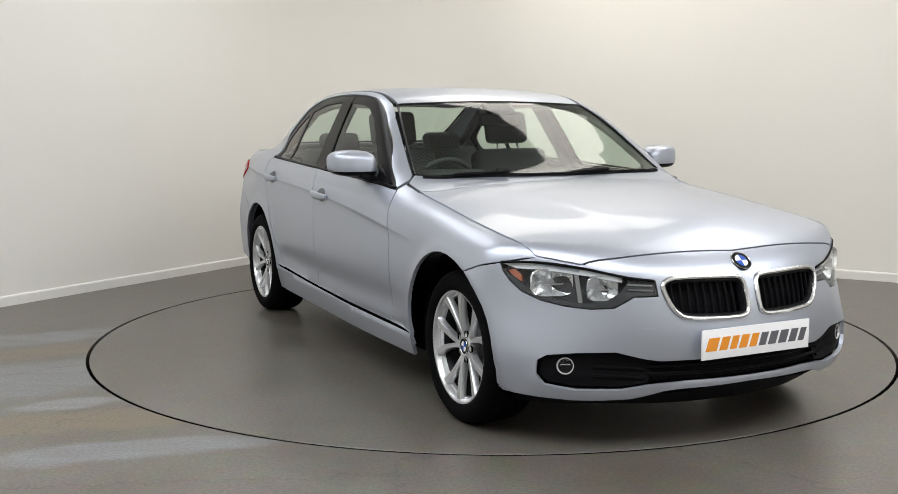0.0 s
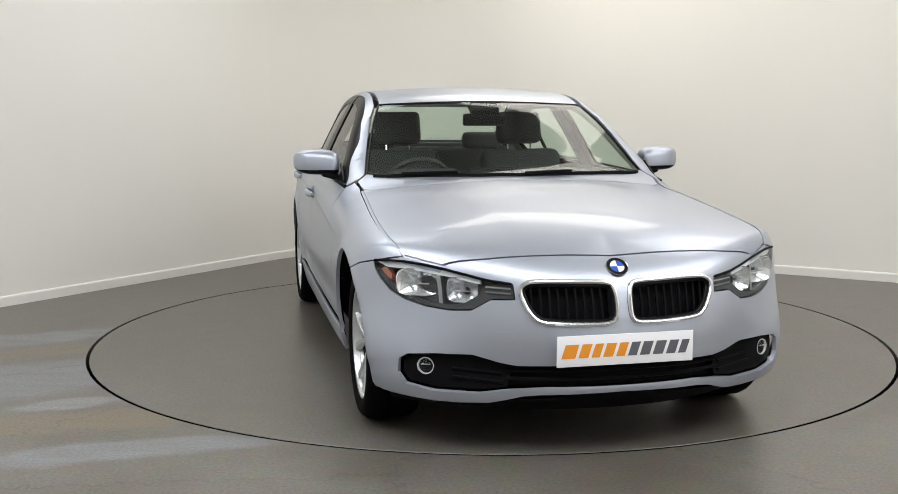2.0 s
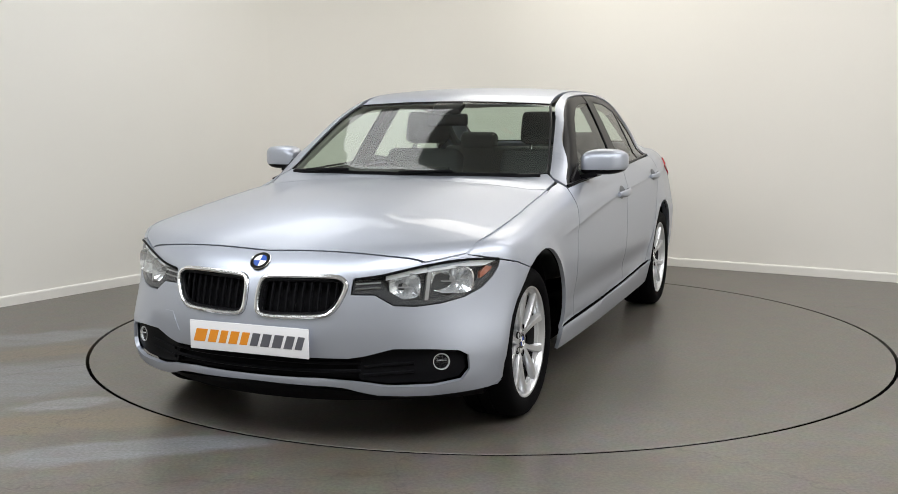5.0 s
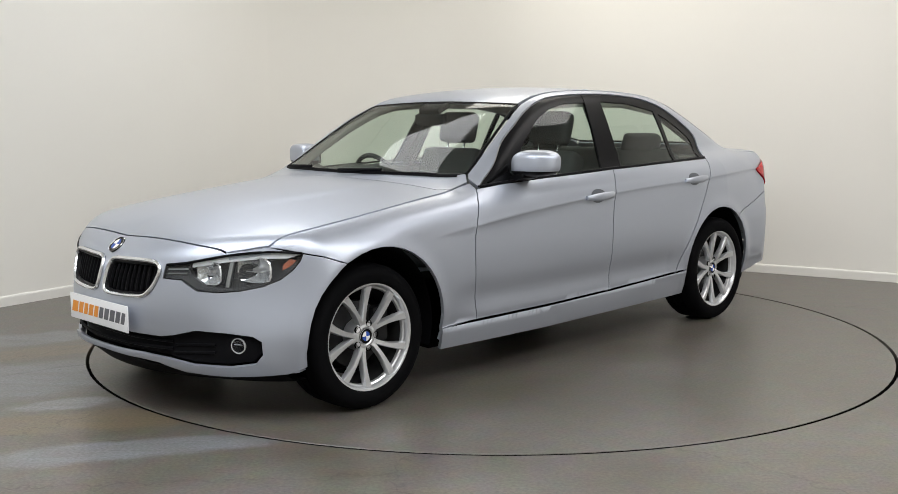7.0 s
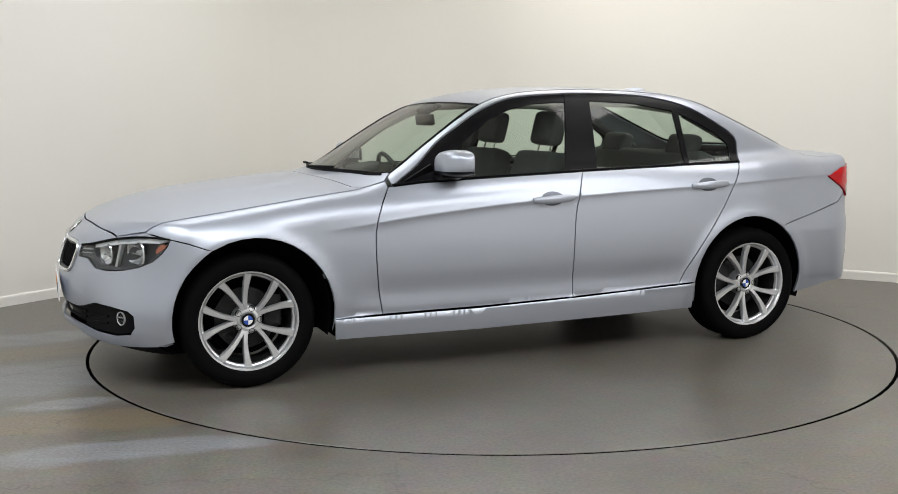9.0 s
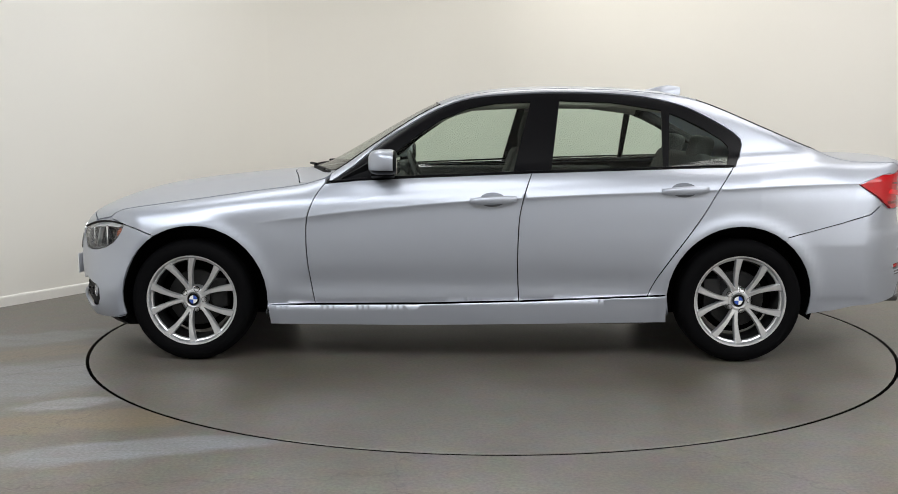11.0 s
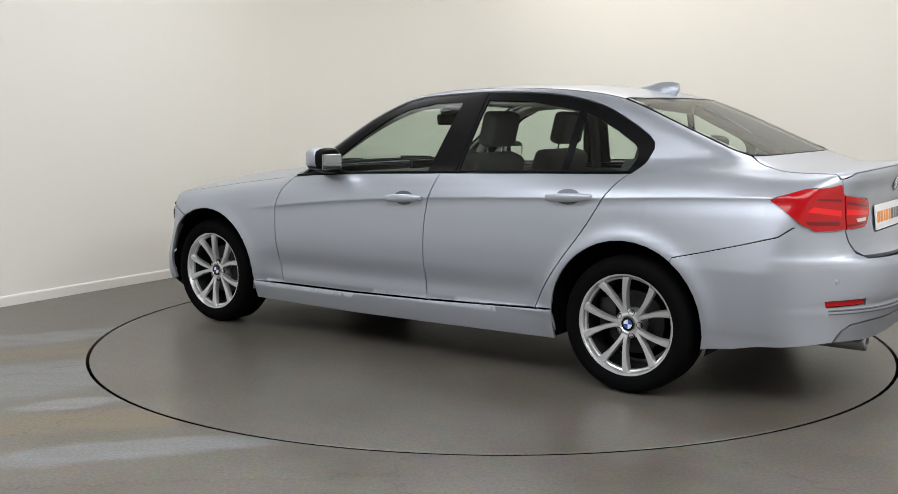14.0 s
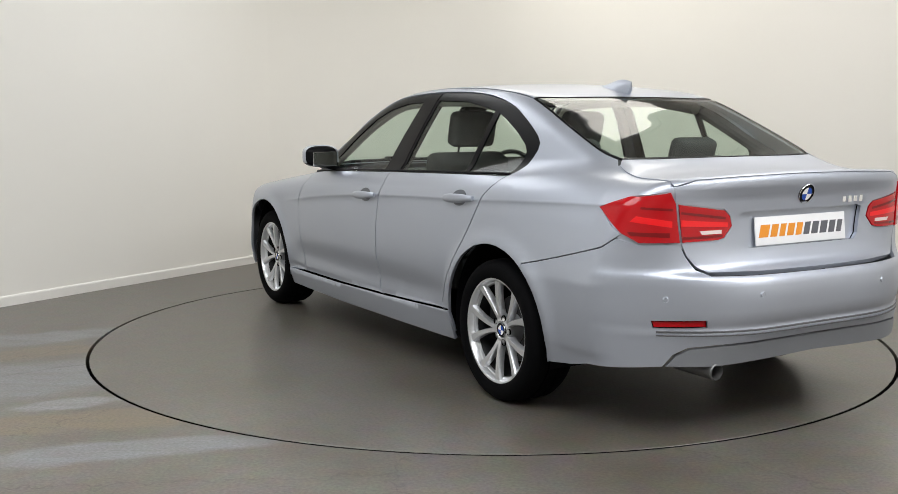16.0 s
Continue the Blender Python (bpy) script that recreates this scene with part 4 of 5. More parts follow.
def build_headlamp(car, head, sgn):
    v, f, n = lay("n", head, step=0.03, gap=0.001, lift=-0.05, skirt=0, sign=sgn)
    h = raw("headlamp", v, f, LAMPGREY, car, "clear headlamp with twin round reflectors in a dark housing", normals=n)
    # side walls of the housing
    a = to3("n", head)
    g = gradient(a)
    b = a - g * 0.05
    k = len(a)
    raw("housing", np.concatenate([a - g * .002, b]) * (1, sgn, 1), [(i, (i + 1) % k, k + (i + 1) % k, k + i) for i in range(k)], LAMPGREY, h)
    v, f, n = lay("n", head, step=0.03, gap=0.002, lift=-0.001, skirt=0, sign=sgn)
    raw("lens", v, f, CLEAR, h, "clear headlamp lens", normals=n)
    for yy, zz, hw, hh in ((.712, .644, .078, .050), (.565, .630, .056, .046)):
        c = to3("f", [(yy, zz)])[0]
        gn = gradient(c[None])[0]
        c = (c - gn * 0.030) * (1, sgn, 1)
        m = Matrix.Translation(c) @ Matrix.Rotation(radians(-90 + sgn * 20), 4, "Z")
        bowl = part("reflector", bowl_bm(hw, hh, .034, m), REFLECTOR, h, "bright squarish reflector bowl")
        part("bulb_cap", lathe_bm([(0.0005, .006), (hh * .20, .004), (hh * .24, -.03)], 20, m), SATIN, bowl)
        part("bulb_bracket", box_bm(hw * 1.1, .005, .005, .0015, 1, m=m @ pose(0, .004, -hh * .12)), SATIN, bowl)
    v, f, n = lay("n", outline("n", Fr((.834, .680), (.818, .645), (.79, .609), (.745, .581), (.68, .564), (.605, .556), (.532, .561), (.468, .602), (.39, .604), (.393, .652), (.478, .655), (.512, .612), (.56, .580), (.63, .571), (.70, .582), (.745, .597), (.778, .621), (.806, .654)), 0.012), step=0.02, gap=0, lift=-0.014, skirt=0.03, sign=sgn)
    raw("lower_bezel", v, f, LAMPGREY, h, "dark grey lamp bezel", normals=n)
    v, f, n = lay("n", outline("n", Fr((.633, .690), (.645, .692), (.640, .575), (.628, .575)), 0.02), step=0.03, gap=0, lift=-0.016, skirt=0.02, sign=sgn)
    raw("divider", v, f, SATIN, h, "dull web between the reflectors", normals=n)
    # amber indicator at the outer end
    v, f, n = lay("n", outline("n", Fr((.824, .682), (.806, .688), (.790, .664), (.790, .642), (.805, .654), (.817, .668)), 0.02), step=0.03, gap=0, lift=-0.017, skirt=0.02, sign=sgn)
    raw("indicator", v, f, AMBER, h, "amber indicator lens", normals=n)
    # bright upper brow and inner bars
    v, f, n = lay("n", outline("n", Fr((.832, .706), (.79, .711), (.742, .712), (.68, .706), (.61, .694), (.50, .668), (.50, .652), (.60, .672), (.68, .684), (.742, .690), (.80, .690)), 0.012), step=0.02, gap=0, lift=-0.010, skirt=0.02, sign=sgn)
    raw("brow", v, f, BROW, h, "bright brow strip", normals=n)
    for zz in (.640, .622):
        line = to3("f", [(.40 + .085 * i / 6, zz + .004 * i / 6) for i in range(7)])
        line = (line - gradient(line) * 0.011) * (1, sgn, 1)
        part("bar", tube_bm(line, 0.0035, 6), ALLOY if zz > .63 else SATIN, h)
    # black seal between lamp and bonnet
    line = to3("f", [(.835 - .44 * i / 24, float(np.interp(.835 - .44 * i / 24, [.392, .48, .61, .68, .742, .79, .838], [.655, .667, .698, .710, .716, .715, .710]))) for i in range(25)])
    line = (line + gradient(line) * 0.001) * (1, sgn, 1)
    part("lamp_seal", tube_bm(line, 0.005, 6), PLASTIC, h, "black rubber seal along the lamp")


def bowl_bm(hw, hh, depth, m):
    """A shallow squarish bowl; local y points outwards."""
    bm = bmesh.new()
    rings = []
    for q in (1.06, 1.0, .93, .8, .62, .42, .22, .04):
        y = .012 - depth * (1 - q * q) if q <= 1 else .006
        e = .55 + .45 * (1 - min(q, 1))
        rings.append([bm.verts.new((hw * q * math.copysign(abs(math.cos(a)) ** e, math.cos(a)), y, hh * q * math.copysign(abs(math.sin(a)) ** e, math.sin(a)))) for a in [2 * math.pi * k / 36 for k in range(36)]])
    for a, b in zip(rings, rings[1:]):
        for k in range(36):
            bm.faces.new((a[k], a[(k + 1) % 36], b[(k + 1) % 36], b[k]))
    bm.faces.new(rings[-1])
    bmesh.ops.transform(bm, matrix=m, verts=bm.verts)
    return bm


def build_sides(car):
    hood = top_points_as("s", WING_EDGE)
    roofline = top_points_as("s", [(.68, .735), (.655, .705)] + SCREEN_SIDE[1:] + ROOF_EDGE[1:] + REAR_SIDE[1:] + DECK_EDGE[1:] + DECK_END)
    for sgn in (1, -1):
        af_back = [p for p in ARCH_F if p[0] < 1.56]
        fender = S(*DOOR_A) + [("s", .70, .94)] + hood + [HEAD[0]] + S((1.66, .692), (1.56, .656)) + S(*af_back) + S((.99, .298))
        panel("front_wing", "s", fender, PAINT, car, "silver front wing over the wheel", sign=sgn, step=0.024)
        d1 = S(*DOOR_A) + S((.54, .931), (.24, .946)) + S(*reversed(DOOR_B)) + S((.2, .308))
        door = panel("front_door", "s", d1, PAINT, car, "silver front door with body-colour handle", sign=sgn, step=0.024)
        d2 = S(*DOOR_B) + S((-.92, .984)) + S(*reversed(DOOR_C)) + S((-.6, .332))
        rdoor = panel("rear_door", "s", d2, PAINT, car, "silver rear door with body-colour handle", sign=sgn, step=0.024)
        ar_front = [p for p in ARCH_R if p[0] > -1.637]
        quarter = S(*DOOR_C) + S(*reversed(DAYLIGHT)) + roofline + [("r", .651, .987), ("r", .655, .972), ("r", .744, .950)] + [TAIL_LAMP[0], ("r", .785, .81), ("s", -2.125, .795)] + S((-2.07, .755), (-1.924, .714), (-1.75, .67), (-1.637, .644)) + S(*reversed(ar_front)) + S((-1.03, .352))
        panel("rear_quarter", "s", quarter, PAINT, car, "silver side frame with rear quarter and roof pillar", sign=sgn, step=0.024)
        sill = S((.995, .299), (.752, .301), (.24, .3035), (-.35, .319), (-.94, .344), (-1.035, .349), (-1.04, .205), (-.35, .195), (.24, .188), (.985, .195))
        panel("sill", "s", sill, PAINT, car, "silver sill below the doors", sign=sgn, step=0.03)
        # black window surround, pillar and panes
        panel("window_surround", "s", S(*DAYLIGHT), BLACK, car, "black window surround", sign=sgn, step=0.03, lift=-0.006, skirt=0.01, gap=0.0,
              holes=[S((.45, .985), (.26, 1.138), (.11, 1.240), (-.03, 1.297), (-.18, 1.325), (-.355, 1.330), (-.255, .962), (.24, .950), (.42, .944)),
                     S((-.505, 1.338), (-.77, 1.328), (-1.035, 1.285), (-1.02, .99), (-.45, .972)),
                     S((-1.075, 1.270), (-1.15, 1.24), (-1.25, 1.19), (-1.345, 1.13), (-1.372, 1.10), (-1.375, 1.07), (-1.35, 1.0), (-1.05, .992))])
        for nm, spec in (("front_side_window", S((.50, .95), (.45, .995), (.26, 1.148), (.11, 1.25), (-.03, 1.304), (-.18, 1.332), (-.36, 1.337), (-.25, .955), (.24, .943))),
                         ("rear_side_window", S((-.50, 1.345), (-.77, 1.335), (-1.04, 1.292), (-1.022, .985), (-.445, .965))),
                         ("quarter_light", S((-1.07, 1.278), (-1.15, 1.247), (-1.25, 1.197), (-1.352, 1.13), (-1.38, 1.10), (-1.38, 1.07), (-1.352, .992), (-1.045, .985)))):
            panel(nm, "s", spec, GLASS, car, "lightly tinted side glass", sign=sgn, step=0.04, lift=-0.009, skirt=0, gap=0)
        panel("pillar_cover", "s", S((-.365, 1.372), (-.49, 1.372), (-.432, .975), (-.262, .968)), BLACK, car, "gloss black door pillar cover", sign=sgn, step=0.04, lift=-0.003, skirt=0.006, gap=0)
        # black belt strip
        line = to3("s", [(.68 - 2.06 * i / 50, float(np.interp(.68 - 2.06 * i / 50, [b[0] for b in reversed(BELT)], [b[1] for b in reversed(BELT)])) + .006) for i in range(51)])
        line = (line + gradient(line) * 0.002) * (1, sgn, 1)
        part("belt_strip", tube_bm(line, 0.006, 6), BLACK, car, "black belt strip")
        # handles
        for dr, x0, x1, z0, z1 in ((door, -.04, -.275, .832, .842), (rdoor, -1.0, -1.235, .878, .888)):
            build_handle(dr, x0, x1, z0, z1, sgn)
        build_mirror(car, sgn)
        # wheel arch liners
        for cx, rr in ((1.385, .392), (-1.405, .388)):
            vs, fs = [], []
            n = 28
            for k in range(n + 1):
                a = radians(-18 + 216 * k / n)
                for yy in ((.815 if cx > 0 else .842), .52):
                    vs.append((cx + rr * math.cos(a), yy * sgn, .335 + rr * math.sin(a)))
            fs = [(2 * k, 2 * k + 1, 2 * k + 3, 2 * k + 2) for k in range(n)]
            c = len(vs)
            vs += [(cx + rr * math.cos(radians(-18 + 216 * k / n)), .52 * sgn, .335 + rr * math.sin(radians(-18 + 216 * k / n))) for k in range(n + 1)]
            fs.append(tuple(range(c, c + n + 1)))
            raw("arch_liner", vs, fs, PLASTIC, car, "black wheel arch liner")
        # inner shell that closes the joints
        v, f, n = lay("s", outline("s", S((1.60, .72), (1.70, .73), (1.1, .84), (.74, .90), (.3, .93), (-.4, .955), (-1.35, .98), (-1.8, 1.0), (-2.0, .93), (-2.05, .72), (-1.72, .62)) + S(*reversed([p for p in ARCH_R if p[1] > .6])) + S((-1.06, .56), (-1.02, .26), (.97, .24), (1.01, .56)) + S(*reversed([p for p in ARCH_F if p[1] > .6])), 0.04), step=0.08, gap=0, lift=-0.020, skirt=0, sign=sgn)
        raw("inner_shell", v, f, GAP, car, "dark inner shell", normals=n)


def build_handle(door, x0, x1, z0, z1, sgn):
    n = 18
    vs = []
    for i in range(n + 1):
        s = i / n
        x, z = x0 + (x1 - x0) * s, z0 + (z1 - z0) * s
        c = to3("s", [(x, z)])[0]
        out = 0.016 + 0.026 * math.sin(math.pi * min(max(s, 0.0), 1.0)) ** 0.5
        h = 0.020 * (0.5 + 0.55 * math.sin(math.pi * min(max(s * .96 + .02, 0), 1)) ** 0.6)
        vs.append((x, (c[1] + out - .010) * sgn, z, h))
    bm = bmesh.new()
    rings = []
    for x, y, z, h in vs:
        rings.append([bm.verts.new((x, y + 0.009 * math.cos(a) * sgn, z + h * math.sin(a))) for a in [2 * math.pi * k / 12 for k in range(12)]])
    for a, b in zip(rings, rings[1:]):
        for k in range(12):
            bm.faces.new((a[k], a[(k + 1) % 12], b[(k + 1) % 12], b[k]))
    bm.faces.new(rings[0])
    bm.faces.new(rings[-1])
    bmesh.ops.recalc_face_normals(bm, faces=bm.faces)
    h = part("door_handle", bm, PAINT, door, "body-colour door handle")
    # flat oval on the door skin, the cup's shade put into its colour
    cx, cz = (x0 + x1) / 2 + .005, (z0 + z1) / 2
    ov = np.array([(cx + .066 * math.cos(a), cz + .036 * math.sin(a)) for a in np.linspace(0, 2 * math.pi, 28)[:-1]])
    v, f, n = lay("s", ov, step=0.02, gap=0, lift=0.0015, skirt=0.0, sign=sgn)
    raw("grip_cup_shade", v, f, GRIP, h, "flat oval darkened to stand for the grip cup's shade", normals=n)


def build_mirror(car, sgn):
    # cap: rounded shell, lower part black
    bm = bmesh.new()
    bmesh.ops.create_uvsphere(bm, u_segments=36, v_segments=24, radius=1)
    for v in bm.verts:
        x, y, z = v.co
        sx = math.copysign(abs(x) ** 0.58, x)
        sy = math.copysign(abs(y) ** 0.5, y)
        sz = math.copysign(abs(z) ** 0.52, z)
        top = 1.02 if sz > 0 else 0.75
        taper = 1.0 - 0.28 * max(0, y) * (1 if sz > 0 else .3)
        v.co = (0.375 + 1.08 * (0.085 if sx > 0 else 0.052) * sx * (1 - .38 * max(0, y)) - 0.02 * y, (0.922 + 0.112 * sy) * 1.0, 1.018 + 0.072 * sz * top * taper + 0.012 * y)
    for v in bm.verts:
        v.co.y *= sgn
    bmesh.ops.recalc_face_normals(bm, faces=bm.faces)
    back = bm.copy()
    bmesh.ops.bisect_plane(back, geom=back.verts[:] + back.edges[:] + back.faces[:], plane_co=(.338, 0, 0), plane_no=(1, 0, 0), clear_outer=True)
    bmesh.ops.bisect_plane(bm, geom=bm.verts[:] + bm.edges[:] + bm.faces[:], plane_co=(.338, 0, 0), plane_no=(1, 0, 0), clear_inner=True)
    geom = bm.verts[:] + bm.edges[:] + bm.faces[:]
    low = bm.copy()
    cut = Vector((.0, 0, .990))
    bmesh.ops.bisect_plane(bm, geom=geom, plane_co=cut, plane_no=(0, 0, 1), clear_inner=True)
    g2 = low.verts[:] + low.edges[:] + low.faces[:]
    bmesh.ops.bisect_plane(low, geom=g2, plane_co=cut, plane_no=(0, 0, 1), clear_outer=True)
    mir = part("door_mirror", bm, PAINT, car, "silver door mirror with black foot")
    part("lower_shell", low, BLACK, mir, "black lower mirror shell")
    part("rear_frame", back, BLACK, mir, "black frame round the mirror glass")
    pts = [(.46 - .035 * (i / 10) ** 2 - .03 * max(0, i - 7) / 3, (.84 + .178 * i / 10) * sgn, .983 + .010 * i / 10) for i in range(11)]
    part("indicator_strip", tube_bm(pts, 0.0045, 6), material("indicator_lens", (.6, .58, .55), .1, coat=1), mir, "slim indicator strip")
    foot = box_bm(.12, .13, .03, .012, 3, m=pose(.40, .835 * sgn, .955, 0, 0, 0) @ pose(0, 0, 0, sgn * 14, 0, 0))
    part("foot", foot, BLACK, mir, "black mirror foot")
    part("mirror_glass", box_bm(.004, .145, .080, .0015, 1, m=pose(.3185, .92 * sgn, 1.012, 0, 0, -2 * sgn)), CHROME, mir, "mirror glass")
    tri = box_bm(.16, .012, .07, .005, 2, m=pose(.53, .797 * sgn, .955, -sgn * 24, 30, 0))
    part("sail_panel", tri, BLACK, mir, "black triangular mirror base")


# ---- small parts of the car ----
def roundel(parent, m, r, label="round badge with blue and white quarters"):
    """A domed badge; local y points outwards."""
    b = part("badge", lathe_bm([(r * 1.0, -.002), (r, .002), (r * .97, .004), (r * .93, .003), (r * .71, .003), (r * .70, .0035), (r * .66, .0035), (.0004, .0035)], 40, m), BLACK, parent, label)
    part("rim", lathe_bm([(r * .985, .001), (r * 1.03, .003), (r * 1.0, .005), (r * .95, .003)], 40, m), CHROME, b)
    for k in range(4):
        bm = bmesh.new()
        c = bm.verts.new((0, .0045, 0))
        arc = [bm.verts.new((r * .66 * math.cos(radians(90 * k + 90 * i / 8)), .0042, r * .66 * math.sin(radians(90 * k + 90 * i / 8)))) for i in range(9)]
        for a, d in zip(arc, arc[1:]):
            bm.faces.new((c, d, a))
        bmesh.ops.transform(bm, matrix=m, verts=bm.verts)
        part("quarter", bm, BLUE if k % 2 == 1 else WHITE, b, smooth=False)
    return b


def plate(parent, m, label):
    """White plate, local y outwards, x along it, with a row of slanted bars in orange and grey."""
    p = part("plate", box_bm(.520, .006, .112, .0025, 2, m=m), PLATE, parent, label)
    widths = [.062, .048, .042, .048, .044, .044, .048, .05, .046, .04]
    x = -.242
    for k, w in enumerate(widths):
        bm = bmesh.new()
        h, sl = .0245, .008
        bar = [(x + .006 - sl, -h), (x + w - .005 - sl, -h), (x + w - .005 + sl, h), (x + .006 + sl, h)]
        lo = [bm.verts.new((-a, .003, b)) for a, b in bar]
        hi = [bm.verts.new((-a, .0042, b)) for a, b in bar]
        bm.faces.new(hi)
        for i in range(4):
            bm.faces.new((lo[i], lo[(i + 1) % 4], hi[(i + 1) % 4], hi[i]))
        bmesh.ops.recalc_face_normals(bm, faces=bm.faces)
        bmesh.ops.transform(bm, matrix=m, verts=bm.verts)
        part("printed_bar", bm, ORANGE if k < 5 else GREYINK, p, smooth=False)
        x += w + .0015
    return p


def build_wheel(car, x, y, sgn, turn):
    """Alloy wheel; local y points outwards."""
    m0 = Matrix.Translation((x, y * sgn, .316)) @ (Matrix.Identity(4) if sgn > 0 else Matrix.Rotation(math.pi, 4, "Z"))
    w = new("wheel")
    w.parent = car
    w.matrix_basis = m0
    w["label"] = "ten-spoke silver alloy wheel with black tyre"
    tyre = part("tyre", lathe_bm([(.226, .098), (.235, .108), (.246, .113), (.266, .117), (.287, .115), (.300, .106), (.309, .094), (.314, .080), (.316, .05),
                                  (.316, .031), (.309, .030), (.309, .024), (.316, .023), (.316, -.023), (.309, -.024), (.309, -.03), (.316, -.031), (.314, -.08), (.30, -.106), (.262, -.118), (.226, -.1)], 72), RUBBER, w, "black rubber tyre")
    rim = part("rim", lathe_bm([(.206, .060), (.210, .076), (.217, .080), (.220, .094), (.226, .1035), (.234, .106), (.2415, .104), (.2425, .098), (.225, .092)], 72), ALLOY, w, "silver alloy rim")
    # alloy barrel painted dark in place of the shade inside the wheel
    part("barrel", lathe_bm([(.212, -.09), (.222, -.098), (.232, -.10), (.20, -.06), (.198, .02), (.203, .05), (.207, .064)], 72), SHADEDMETAL, w, "inner barrel of the rim, darkened to stand for shade")
    rot = Matrix.Rotation(radians(turn), 4, "Y")
    for k in range(5):
        for s in (1, -1):
            bm = bmesh.new()
            rings = []
            for i in range(9):
                t = i / 8
                r = .045 + (.219 - .045) * t
                ang = radians(90 + 72 * k + s * (6 + 12 * t ** .9))
                hw = .0085 + .004 * (1 - t) ** 3 + .0115 * t ** 1.6
                yo = .070 + .026 * t ** .7
                yi = yo - (.034 - .01 * t)
                cx, cz = r * math.cos(ang), r * math.sin(ang)
                tx, tz = -math.sin(ang), math.cos(ang)
                prof = [(-hw, yi), (-hw * .95, yo - .006), (-hw * .72, yo), (hw * .72, yo), (hw * .95, yo - .006), (hw, yi)]
                rings.append([bm.verts.new((cx + tx * a, b, cz + tz * a)) for a, b in prof])
            for a, b in zip(rings, rings[1:]):
                for j in range(6):
                    bm.faces.new((a[j], a[(j + 1) % 6], b[(j + 1) % 6], b[j]))
            bm.faces.new(rings[0])
            bm.faces.new(rings[-1])
            bmesh.ops.recalc_face_normals(bm, faces=bm.faces)
            bmesh.ops.transform(bm, matrix=rot, verts=bm.verts)
            part("spoke", bm, ALLOY, rim)
    hub = part("hub", lathe_bm([(.0005, .066), (.030, .066), (.034, .070), (.040, .074), (.050, .073), (.066, .066), (.068, .03), (.068, .0)], 40), ALLOY, rim)
    for k in range(5):
        a = radians(90 + 36 + 72 * k - turn)
        mm = pose(.056 * math.cos(a), 0, .056 * math.sin(a))
        part("bolt", lathe_bm([(.0005, .070), (.008, .070), (.0085, .068), (.0085, .06)], 12, mm), STEEL, rim)
        # black ring in place of the shade inside a bolt hole
        part("bolt_hole_shade", lathe_bm([(.0125, .0685), (.0125, .074), (.0145, .0745), (.0155, .068)], 16, mm), GAP, rim)
    roundel(w, pose(0, .071, 0), .032)
    disc = part("brake_disc", lathe_bm([(.06, .0), (.145, .0), (.147, -.005), (.147, -.02), (.06, -.02)], 48), SHADEDMETAL, w, "worn steel brake disc, darkened to stand for shade")
    part("caliper", box_bm(.09, .07, .16, .02, 2, m=pose(.125 * (1 if x < 0 else -1) * sgn, -.005, .03)), SHADEDMETAL, w)
    part("back_plate", lathe_bm([(.0005, -.03), (.18, -.03), (.18, -.034)], 32), GAP, w)


def soft_box(sx, sy, sz, m, bev):
    return box_bm(sx, sy, sz, bev, 4, m=m)


